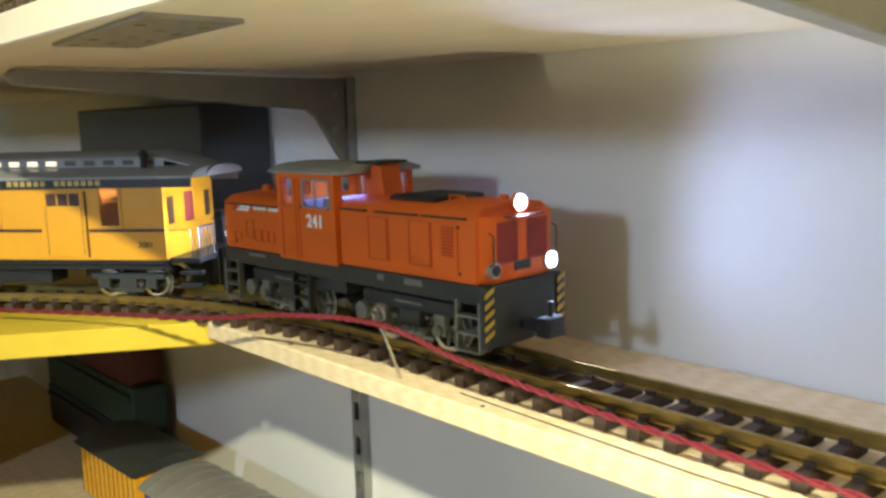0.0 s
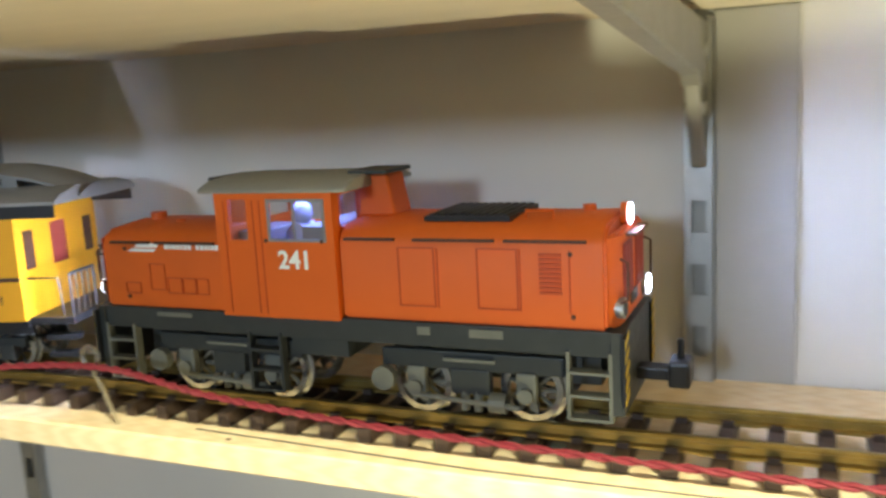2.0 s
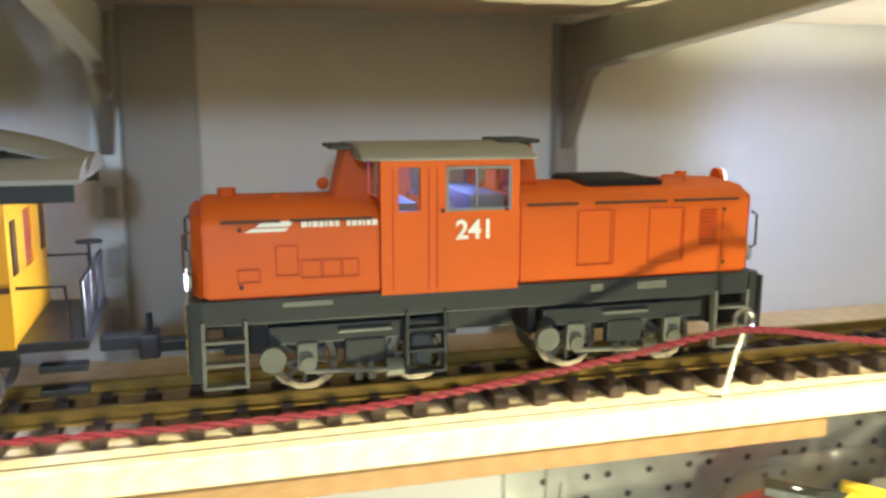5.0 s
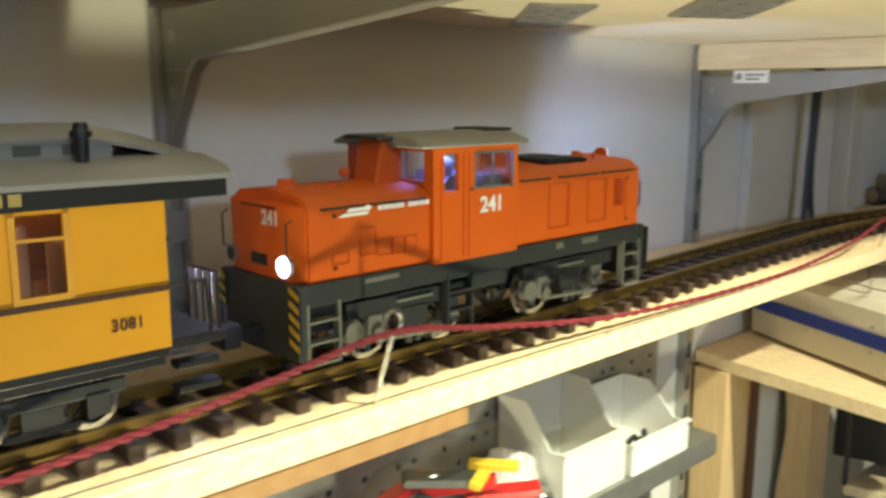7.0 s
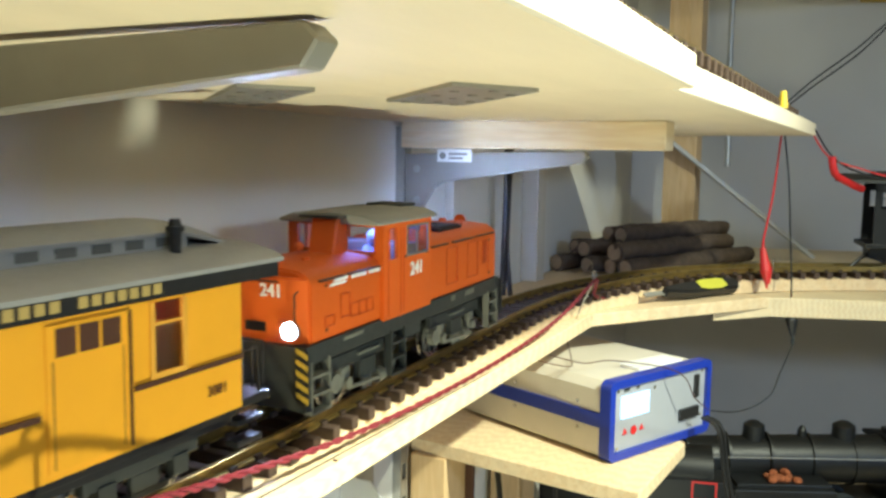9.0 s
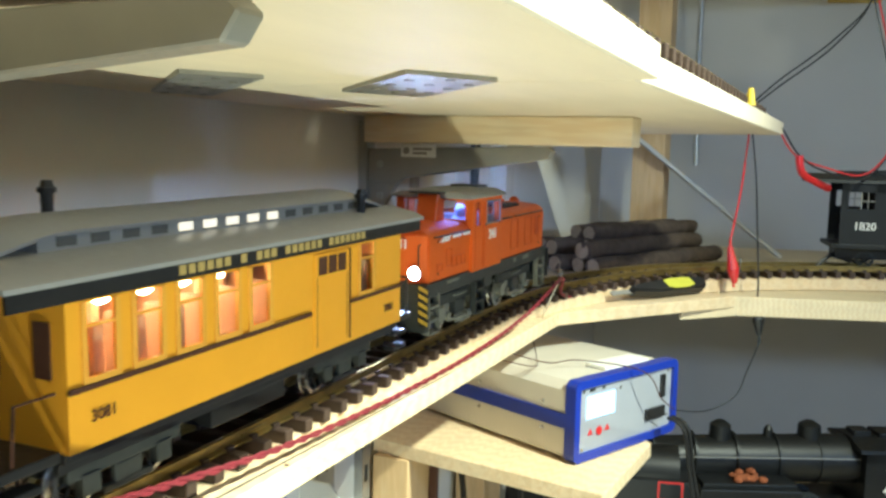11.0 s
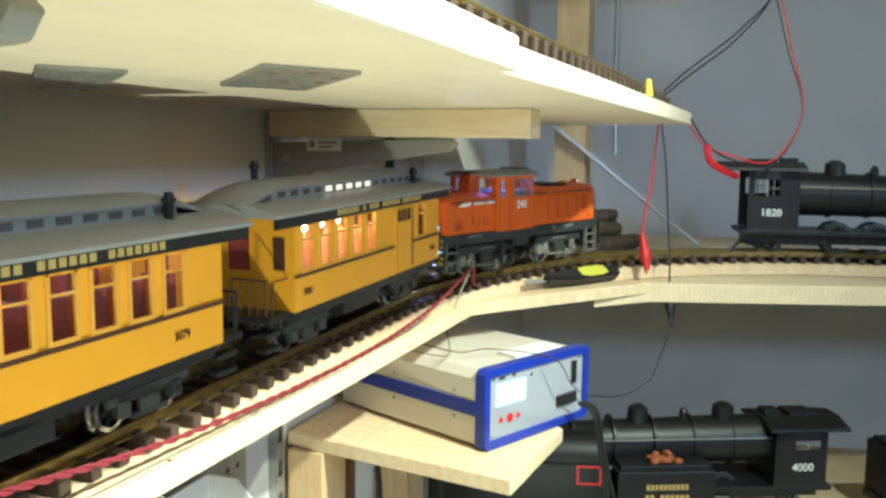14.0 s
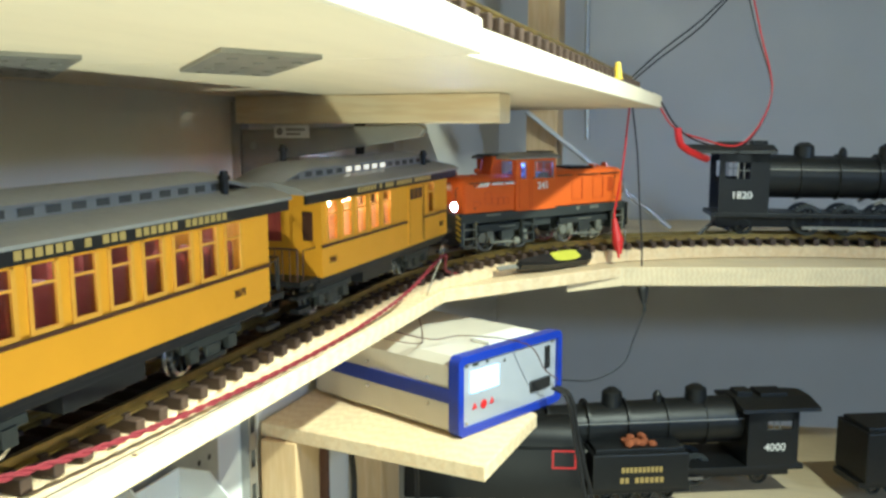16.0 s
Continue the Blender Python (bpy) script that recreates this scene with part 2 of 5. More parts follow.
slab("wall_north", (-2.2, 0.0, -1.3), (2.32, 0.1, 1.35), PLASTER, "white plastered back wall behind the train shelves", "wall")
slab("wall_west", (-2.3, -3.2, -1.3), (-2.2, 0.1, 1.35), PLASTER, "white plastered side wall of the hobby room", "wall")
slab("wall_south", (-2.3, -3.3, -1.3), (3.6, -3.2, 1.35), PLASTER, "plain wall that closes the hobby room", "wall")
slab("floor", (-2.3, -3.3, -1.4), (3.6, 0.1, -1.3), CONCRETE, "grey concrete floor of the hobby room", "floor")
slab("ceiling", (-2.3, -3.3, 1.45), (3.6, 0.1, 1.5), CEIL, "pale painted ceiling of the hobby room", "ceiling")
bm = bmesh.new()
prism(bm, [(2.32, 0.0), (3.38, -3.2), (3.48, -3.2), (2.42, 0.1), (2.32, 0.1)], -1.3, 1.35)
tagged(part("wall_east", bm, PLASTER), "white plastered end wall behind the corner of the shelves", "wall", kind="structure")


def board(name, pts, lo, hi, mat, label, category="shelf board"):
    bm = bmesh.new()
    prism(bm, pts, lo, hi)
    bmesh.ops.bevel(bm, geom=bm.edges[:], offset=0.0012, segments=1, affect="EDGES")
    return tagged(part(name, bm, mat), label, category)


board("track_shelf", [(-0.66, -0.004), (-0.66, -0.2005), (0.09, -0.2005), (1.268, -0.198), (1.555, -0.402), (1.60, -0.30), (2.12, -0.22), (2.26, -0.004)], -0.018, 0.0, PINE, "pale planed pine board that carries the main track")
board("corner_shelf", [(1.475, -0.330), (1.560, -0.405), (1.680, -0.774), (1.90, -1.55), (2.75, -1.55), (2.345, -0.24), (2.14, -0.226), (1.615, -0.306)], -0.032, -0.0012, PINE_Y, "pale pine boards of the shelf along the end wall")
# yellow here stands for the shade on this board's front edge
board("left_shelf", [(-0.662, -0.004), (-0.662, -0.2005), (-0.69, -0.245), (-0.80, -0.42), (-1.25, -1.15), (-2.19, -1.15), (-2.19, -0.004)], -0.026, -0.001, YELLOW_PAINT_SHADE, "shelf board under the curve, its shaded edge coloured yellow")
board("upper_shelf", [(-2.0, -0.004), (-2.0, -0.425), (0.64, -0.425), (0.64, -0.004)], 0.254, 0.274, PANEL, "cream coated shelf board above the train")
board("upper_shelf_end", [(0.6402, -0.004), (0.6402, -0.412), (1.64, -0.452), (1.70, -0.004)], 0.254, 0.274, PANEL, "cream coated shelf board with a tapering end")


# ---- wall strips and brackets ----
def wall_strip(x, lo=-0.62, hi=0.248):
    ob = thing("wall_strip", "slotted galvanised steel strip screwed to the wall", "shelf strip", "wall strips", pose(x, 0, 0))
    bm = bmesh.new()
    for side in (-1, 1):
        box(bm, (side * 0.0085 - 0.001, -0.012, lo), (side * 0.0085 + 0.001, -0.0005, hi))
    z = lo
    while z < hi:
        top = min(z + 0.022, hi)
        box(bm, (-0.0075, -0.0118, z), (0.0075, -0.0102, top))
        for side in (-1, 1):
            box(bm, (side * 0.0062 - 0.0014, -0.0117, top), (side * 0.0062 + 0.0014, -0.0103, min(top + 0.022, hi)))
        z += 0.044
    part("channel", bm, GALV, ob)
    blocks("slot_back", GREY_STEEL, ob, [((-0.0075, -0.0040, lo), (0.0075, -0.0020, hi))])
    return ob


def bracket(x, drop=0.0, length=0.361):
    ob = thing("shelf_bracket", "grey steel bracket arm under the upper shelf", "bracket", "shelf brackets", pose(x, 0, -drop))
    bm = bmesh.new()
    t = 0.0062
    prism(bm, [(-0.012, 0.205), (-0.012, 0.246), (-length, 0.2525), (-length - 0.006, 0.247), (-length, 0.2385), (-0.06, 0.212), (-0.05, 0.205)], -t, t, 0)
    prism(bm, [(-0.012, 0.150), (-0.012, 0.206), (-0.050, 0.206), (-0.024, 0.165)], -t + 0.001, t - 0.001, 0)
    bmesh.ops.bevel(bm, geom=bm.edges[:], offset=0.001, segments=1, affect="EDGES")
    part("arm", bm, GREY_STEEL, ob)
    bm = bmesh.new()
    for y, z in ((-0.028, 0.228), (-0.028, 0.190)):
        rod(bm, (-t - 0.0012, y, z), (t + 0.0012, y, z), 0.0045)
    pieces("rivet", bm, GALV, ob)
    return ob


for x in (-0.667, 0.0, 0.346, 1.071):
    wall_strip(x)
    bracket(x, *((0.031, 0.235) if x > 1 else ()))
bm = bmesh.new()
box(bm, (0.0102, -0.0045, -0.60), (0.0625, -0.0005, 0.2535), 0.001)
tagged(part("wall_batten", bm, material("grey_painted_batten", (0.40, 0.39, 0.37), 0.8, 0, 0.06, 12)), "flat grey painted batten beside the wall strip", "batten")
label_strip = thing("bracket_label", "small white printed label on the bracket", "label", m=pose(1.0642, -0.0785, 0.2135))
blocks("paper", WHITE, label_strip, [((-0.0005, -0.0225, -0.0075), (0.0003, 0.0225, 0.0075))])
bm = bmesh.new()
rod(bm, (-0.0009, 0.0155, 0), (-0.0004, 0.0155, 0), 0.0042, sides=16)
box(bm, (-0.0009, -0.017, 0.0007), (-0.0004, 0.007, 0.0035))
box(bm, (-0.0009, -0.011, -0.0042), (-0.0004, 0.007, -0.0014))
part("print", bm, GREY_STEEL, label_strip)
bm = bmesh.new()
box(bm, (1.049, -0.330, 0.2225), (1.094, -0.014, 0.2535), 0.0015)
tagged(part("shelf_batten", bm, PINE_Y), "pale pine batten screwed under the upper shelf", "batten")


def steel_plate(pts, label):
    """Perforated joining plate under the upper shelf."""
    ob = thing("joining_plate", label, "steel plate", "joining plates")
    bm = bmesh.new()
    prism(bm, pts, 0.2515, 0.2538)
    part("plate", bm, GALV, ob)
    a, b, d = Vector(pts[0]), Vector(pts[1]), Vector(pts[3])
    bm = bmesh.new()
    for i in range(8):
        for j in range(3):
            if (i + j) % 2 == 0:
                c = a + (b - a) * (i + 0.6) / 8.2 + (d - a) * (j + 0.6) / 3.2
                rod(bm, (c.x, c.y, 0.2508), (c.x, c.y, 0.2514), 0.0032, sides=10)
    pieces("screw", bm, GREY_STEEL, ob)


steel_plate([(0.676, -0.202), (0.560, -0.308), (0.612, -0.340), (0.733, -0.237)], "galvanised perforated plate under the upper shelf")
steel_plate([(0.667, -0.040), (0.536, -0.179), (0.575, -0.208), (0.706, -0.066)], "galvanised perforated plate near the wall")
steel_plate([(-0.43, -0.405), (-0.26, -0.42), (-0.262, -0.365), (-0.425, -0.352)], "galvanised perforated plate under the shelf front")


# ---- track ----
def sweep(bm, places, profile):
    rings = []
    for x, y, h, z in places:
        c, s = math.cos(h), math.sin(h)
        rings.append([bm.verts.new((x - s * u, y + c * u, z + v)) for u, v in profile])
    n = len(profile)
    for a, b in zip(rings, rings[1:]):
        for k in range(n):
            bm.faces.new((a[k], b[k], b[(k + 1) % n], a[(k + 1) % n]))
    bm.faces.new(rings[0])
    bm.faces.new(rings[-1][::-1])
    bmesh.ops.recalc_face_normals(bm, faces=bm.faces[:])


RAIL = [(-0.0042, 0), (0.0042, 0), (0.0042, 0.0014), (0.0011, 0.0022), (0.0011, 0.0060), (0.0022, 0.0066), (0.0022, 0.0085), (0.0014, 0.0090), (-0.0014, 0.0090), (-0.0022, 0.0085), (-0.0022, 0.0066), (-0.0011, 0.0060), (-0.0011, 0.0022), (-0.0042, 0.0014)]


def sleeper_mesh():
    bm = bmesh.new()
    box(bm, (-0.0048, -0.040, 0.0), (0.0048, 0.040, 0.0098), 0.0012)
    for y in (-0.0225, 0.0225):
        for side in (-1, 1):
            box(bm, (-0.0034, y + side * 0.0052 - 0.0016, 0.0096), (0.0034, y + side * 0.0052 + 0.0016, 0.0132))
    me = bpy.data.meshes.new("sleeper")
    bm.to_mesh(me)
    bm.free()
    me.materials.append(SLEEPER)
    return me


SLEEPER_MESH = sleeper_mesh()


def lay_track(name, label, where, s0, s1, z=0.0, pitch=0.026, climb=lambda s: 0.0):
    ob = tagged(new(name), label, "model railway track")
    for side in (-1, 1):
        bm = bmesh.new()
        n = max(2, int((s1 - s0) / 0.03))
        sweep(bm, [(*where(s0 + (s1 - s0) * i / n), z + 0.0105 + climb(s0 + (s1 - s0) * i / n)) for i in range(n + 1)], [(side * 0.0237 + u, v) for u, v in RAIL])
        part("rail", bm, BRASS, ob, flat=False)
    k = 0
    s = s0 + 0.01
    while s < s1:
        x, y, h = where(s)
        o = new("sleeper", SLEEPER_MESH)
        o.parent = ob
        o.matrix_local = pose(x, y, z + 0.0002 + climb(s), 0, 0, math.degrees(h) + random.uniform(-0.6, 0.6))
        s += pitch
    # rail joiners every third of a metre
    bm = bmesh.new()
    s = math.ceil(s0 / 0.3) * 0.3 + 0.03
    while s < s1 - 0.05:
        for side in (-1, 1):
            sweep(bm, [(*where(s + d), z + 0.0106 + climb(s + d)) for d in (-0.014, 0, 0.014)], [(side * 0.0237 + u * 1.25, v * 0.72 - 0.0002) for u, v in RAIL[:6]] + [(side * 0.0237 + u * 1.25, v * 0.72 - 0.0002) for u, v in RAIL[9:]])
        s += 0.3
    pieces("rail_joiner", bm, BRASS, ob)
    return ob


lay_track("main_track", "brass rails on brown plastic sleepers, laid on the pine shelf", along, -1.62, 2.62, climb=rise)
bm = bmesh.new()
for i in range(70):
    a, b = 0.60 + i * 0.029, 0.60 + (i + 1) * 0.029
    corners = []
    for s in (a, b):
        x, y, h = along(s)
        corners.append([(x - math.sin(h) * u, y + math.cos(h) * u, v) for u, v in ((-0.036, 0.0003), (0.036, 0.0003), (0.036, rise(s)), (-0.036, rise(s)))])
    va, vb = [[bm.verts.new(p) for p in c] for c in corners]
    for k in range(4):
        bm.faces.new((va[k], va[(k + 1) % 4], vb[(k + 1) % 4], vb[k]))
    bm.faces.new(va)
    bm.faces.new(vb[::-1])
bmesh.ops.remove_doubles(bm, verts=bm.verts[:], dist=1e-6)
bmesh.ops.recalc_face_normals(bm, faces=bm.faces[:])
tagged(part("track_ramp", bm, PINE), "thin pine wedge that lifts the track in the corner", "ramp")
lay_track("upper_track", "brass rails on brown sleepers on top of the upper shelf", lambda s: (s, -0.372 - 0.03 * max(0, s - 0.6), -0.03 if s > 0.6 else 0), -0.9, 1.45, 0.2745)


# ---- the train ----
def wheelset(parent, x, r, width=0.0225, spokes=9, mat=BOGIE):
    """Two spoked wheels on an axle, as one turning part."""
    bm = bmesh.new()
    for side in (-1, 1):
        y = side * width
        for k in range(24):
            a, b = 2 * math.pi * k / 24, 2 * math.pi * (k + 1) / 24
            quad = []
            for ang in (a, b):
                quad.append([(rr * math.cos(ang), y + side * o, rr * math.sin(ang)) for rr, o in ((r * 0.80, 0.0028), (r, 0.0024), (r, -0.0022), (r + 0.0022, -0.0026), (r + 0.0022, -0.0040), (r * 0.80, -0.0034))])
            va, vb = [[bm.verts.new(p) for p in q] for q in quad]
            for i in range(6):
                j = (i + 1) % 6
                bm.faces.new((va[i], va[j], vb[j], vb[i]))
    bmesh.ops.remove_doubles(bm, verts=bm.verts[:], dist=1e-5)
    bmesh.ops.recalc_face_normals(bm, faces=bm.faces[:])
    tyre = part("wheelset", bm, CHASSIS if "black" in mat.name else STEEL, parent, "steel tyres on a spoked wheel pair", flat=False)
    tyre.location = (x, 0, 0.0195 + r)
    bm = bmesh.new()
    rod(bm, (0, -width, 0), (0, width, 0), 0.003)
    for side in (-1, 1):
        y = side * width
        rod(bm, (0, y - 0.0028, 0), (0, y + 0.0028, 0), r * 0.28)
        for k in range(spokes):
            a = 2 * math.pi * k / spokes
            rod(bm, (0.2 * r * math.cos(a), y, 0.2 * r * math.sin(a)), (0.83 * r * math.cos(a), y, 0.83 * r * math.sin(a)), r * 0.075, sides=6)
        rod(bm, (r * 0.5, y, 0), (r * 0.5, y + side * 0.005, 0), r * 0.14)
    part("spoke", bm, mat, tyre)
    return tyre, r


WHEELS = []
HL = 0.176      # half the body's length


def hood(bm, x0, x1, w, z0, z1, crown):
    """A hood with a rounded top, drawn along x."""
    prism(bm, [(-w, z0), (w, z0), (w, z1 - 0.010), (w - 0.003, z1 - 0.004), (w - 0.010, z1), (0, z1 + crown), (-w + 0.010, z1), (-w + 0.003, z1 - 0.004), (-w, z1 - 0.010)], x0, x1, 0)


def headlamp(parent, c, r, nose, label="lit round headlamp", deep=0.0016):
    """A short tube with a bright bulb disc at its bottom and a glowing rim."""
    bm = bmesh.new()
    back, front = c[0] + nose * 0.0003, c[0] + nose * (0.0010 + deep)
    rings = [[bm.verts.new((x, c[1] + rr * math.cos(a), c[2] + rr * math.sin(a))) for a in [2 * math.pi * k / 20 for k in range(20)]] for x, rr in ((back, r * 1.28), (front, r * 1.22), (front, r), (back, r))]
    for p, q in zip(rings, rings[1:] + rings[:1]):
        for k in range(20):
            bm.faces.new((p[k], p[(k + 1) % 20], q[(k + 1) % 20], q[k]))
    bm.faces.new(rings[3])
    bmesh.ops.recalc_face_normals(bm, faces=bm.faces[:])
    bez = part("lamp_housing", bm, GALV if deep < 0.0025 else ORANGE, parent, flat=False)
    bm = bmesh.new()
    rod(bm, (back + nose * 0.0003, c[1], c[2]), (back + nose * 0.0012, c[1], c[2]), r * 0.99, sides=20)
    part("lens", bm, (LAMP_BEAM if deep > 0.0025 else LAMP_WHITE) if nose > 0 else LAMP_REAR, bez, label)
    bm = bmesh.new()
    rings = [[bm.verts.new((x, c[1] + rr * math.cos(a), c[2] + rr * math.sin(a))) for a in [2 * math.pi * k / 20 for k in range(20)]] for x, rr in ((front + nose * 0.0002, r * 1.20), (front + nose * 0.0014, r * 1.10), (front + nose * 0.0002, r * 1.02))]
    for p, q in zip(rings, rings[1:]):
        for k in range(20):
            bm.faces.new((p[k], p[(k + 1) % 20], q[(k + 1) % 20], q[k]))
    part("rim", bm, LAMP_RIM, bez, "glowing glass rim")


def diesel_locomotive():
    ob = thing("diesel_locomotive", "orange-red toy diesel locomotive with lit lamps on the track", "locomotive")
    W = 0.042
    # hoods
    bm = bmesh.new()
    hood(bm, 0.012, HL - 0.006, W, 0.080, 0.1355, 0.0025)
    prism(bm, [(HL - 0.006, -W), (HL, -W + 0.012), (HL, W - 0.012), (HL - 0.006, W)], 0.0802, 0.1310)
    bmesh.ops.bevel(bm, geom=[e for e in bm.edges if e.calc_face_angle(0) > 0.9], offset=0.0016, segments=2, affect="EDGES")
    part("front_hood", bm, ORANGE, ob, "long orange-red engine hood", flat=False)
    bm = bmesh.new()
    hood(bm, -HL + 0.006, -0.071, W, 0.080, 0.1310, 0.0025)
    prism(bm, [(-HL + 0.006, -W), (-HL, -W + 0.012), (-HL, W - 0.012), (-HL + 0.006, W)], 0.0802, 0.1270)
    bmesh.ops.bevel(bm, geom=[e for e in bm.edges if e.calc_face_angle(0) > 0.9], offset=0.0016, segments=2, affect="EDGES")
    part("rear_hood", bm, ORANGE, ob, "short orange-red hood with white lettering", flat=False)
    # cab: open-windowed walls
    cw = 0.0452
    zs = [0.0785, 0.1265, 0.1515, 0.1560]
    side_holes = [(-0.062, -0.049, 0.1265, 0.1515), (-0.034, 0.006, 0.1265, 0.1515)]
    bm = bmesh.new()
    grid_wall(bm, [-0.072, -0.062, -0.049, -0.034, 0.006, 0.011], zs, side_holes, 0.003, lambda u, z, d: (u, -cw + d, z))
    cab = part("cab", bm, ORANGE, ob)
    bm = bmesh.new()
    grid_wall(bm, [-0.072, -0.062, -0.049, -0.034, 0.006, 0.011], zs, side_holes, 0.003, lambda u, z, d: (u, cw - d, z))
    part("cab_wall", bm, ORANGE, cab)
    for x0 in (-0.0719, 0.0079):
        bm = bmesh.new()
        grid_wall(bm, [-cw + 0.003, -cw + 0.009, -0.010, 0.010, cw - 0.009, cw - 0.003], [0.0786, 0.1335, 0.1530, 0.1559], [(-cw + 0.009, -0.010, 0.1335, 0.1530), (0.010, cw - 0.009, 0.1335, 0.1530)], 0.003, lambda u, z, d: (x0 + d, u, z))
        part("cab_wall", bm, ORANGE, cab)
    # exhaust block before the cab, and the tapering window posts
    bm = bmesh.new()
    prism(bm, [(0.011, 0.137), (0.036, 0.137), (0.031, 0.1628), (0.011, 0.1628)], -0.012, 0.012, 1)
    prism(bm, [(-0.094, 0.131), (-0.072, 0.131), (-0.072, 0.1604), (-0.087, 0.1604)], -0.012, 0.012, 1)
    bmesh.ops.bevel(bm, geom=bm.edges[:], offset=0.0012, segments=1, affect="EDGES")
    pieces("exhaust_duct", bm, ORANGE, cab)
    bm = bmesh.new()
    prism(bm, [(-0.0475, 0.1555), (0.0475, 0.1555), (0.047, 0.1582), (0.034, 0.1626), (0.0, 0.1645), (-0.034, 0.1626), (-0.047, 0.1582)], -0.083, 0.021, 0)
    bmesh.ops.bevel(bm, geom=[e for e in bm.edges if e.calc_face_angle(0) > 0.9], offset=0.001, segments=1, affect="EDGES")
    part("roof", bm, ROOF_GREY, ob, "slightly arched grey cab roof", flat=False)
    blocks("roof_plate", CHASSIS, ob, [((0.008, -0.018, 0.1630), (0.034, 0.018, 0.1655)), ((-0.096, -0.018, 0.1605), (-0.078, 0.018, 0.1628))], 0.0006, "", True)
    # window frames, panes and the lit inside
    bm = bmesh.new()
    for y in (-cw - 0.0006, cw - 0.0006):
        for x0, x1 in ((-0.034, 0.006),):
            for lo, hi in (((x0, 0.1260), (x1, 0.1277)), ((x0, 0.1500), (x1, 0.1517)), ((x0, 0.1277), (x0 + 0.0018, 0.150)), ((x1 - 0.0018, 0.1277), (x1, 0.150)), ((-0.0162, 0.1277), (-0.0148, 0.150))):
                box(bm, (lo[0], y, lo[1]), (hi[0], y + 0.0012, hi[1]))
    part("window_frame", bm, GALV, cab)
    for x0, x1 in ((-0.062, -0.049), (-0.034, 0.006)):
        for y in (-cw + 0.0010, cw - 0.0016):
            blocks("pane", GLASS, cab, [((x0, y, 0.1265), (x1, y + 0.0006, 0.1515))]).visible_shadow = False
    for x in (-0.0708, 0.0092):
        blocks("pane", GLASS, cab, [((x, -cw + 0.009, 0.132), (x + 0.0006, cw - 0.009, 0.153))]).visible_shadow = False
    blocks("cab_lamp", CAB_LIGHT, cab, [((-0.046, -0.020, 0.1525), (-0.012, 0.020, 0.1540))], label="blue-white cab light")
    desk = blocks("driver_desk", GREY_STEEL, cab, [((-0.016, -0.036, 0.1), (0.005, 0.036, 0.134))], 0.001)
    blocks("gear_cover", GREY_STEEL, cab, [((-0.066, -0.032, 0.1), (-0.048, 0.010, 0.130))], 0.001)
    bm = bmesh.new()
    prism(bm, [(-0.040, 0.100), (-0.020, 0.100), (-0.022, 0.128), (-0.027, 0.133), (-0.033, 0.133), (-0.038, 0.128)], -0.020, -0.004, 1)
    ball(bm, (-0.030, -0.012, 0.139), 0.0068, (1, 1, 1.15))
    # pale blue puts the cab light's tint into the figure's colour
    part("driver_figure", bm, material("blue_lit_figure", (0.45, 0.50, 0.62), 0.6, 0, 0.1, 60), cab, "plain pale figure in the cab", flat=False)
    # doors, hood panels, grilles, handrails
    bm = bmesh.new()
    for y in (-1, 1):
        yy = y * (cw + 0.0002)
        for x in (-0.0655, -0.0445, -0.0395):
            box(bm, (x, yy - 0.0004, 0.081), (x + 0.0007, yy + 0.0004, 0.151))
        yy = y * (W + 0.0002)
        for x in (0.050, 0.072, 0.074, 0.098, 0.121, 0.1225, 0.150):
            box(bm, (x, yy - 0.0004, 0.089), (x + 0.0008, yy + 0.0004, 0.123))
        for z in (0.0890, 0.1228):
            box(bm, (0.050, yy - 0.0004, z), (0.0726, yy + 0.0004, z + 0.0007))
            box(bm, (0.098, yy - 0.0004, z), (0.1216, yy + 0.0004, z + 0.0007))
        for x0, x1, z0, z1 in ((-0.131, -0.119, 0.092, 0.109), (-0.117, -0.106, 0.090, 0.100), (-0.105, -0.095, 0.090, 0.100), (-0.094, -0.085, 0.090, 0.100), (-0.152, -0.140, 0.089, 0.096)):
            for lo, hi in (((x0, z0), (x1, z0 + 0.0006)), ((x0, z1), (x1, z1 + 0.0006)), ((x0, z0), (x0 + 0.0006, z1)), ((x1, z0), (x1 + 0.0006, z1))):
                box(bm, (lo[0], yy - 0.0004, lo[1]), (hi[0], yy + 0.0004, hi[1]))
    pieces("panel_joint", bm, ORANGE_LOW, ob)
    bm = bmesh.new()
    for y in (-1, 1):
        yy = y * (W + 0.0004)
        for k in range(9):
            box(bm, (0.134, yy - 0.0006, 0.099 + 0.0026 * k), (0.146, yy + 0.0004, 0.1004 + 0.0026 * k))
    pieces("grille_slat", bm, ORANGE_LOW, ob)
    bm = bmesh.new()
    for y in (-1, 1):
        yy = y * (W + 0.0013)
        for x0, x1, z in ((0.017, 0.049, 0.1272), (0.061, 0.109, 0.1272), (0.115, 0.160, 0.1272), (-0.160, -0.128, 0.1228), (-0.123, -0.077, 0.1228)):
            box(bm, (x0, yy - 0.0016, z), (x1, yy + 0.0012, z + 0.0015))
        for x, z in ((0.151, 0.121), (0.152, 0.087), (-0.150, 0.119), (-0.150, 0.087), (0.003, 0.1265), (-0.036, 0.1265)):
            rod(bm, (x, y * W, z), (x, y * (cw + 0.0008 if -0.05 < x < 0.01 else W + 0.0008), z), 0.0013, sides=8)
    pieces("drip_rail", bm, COACH_TRIM, ob, "dark drip rail along the hood")
    bm = bmesh.new()
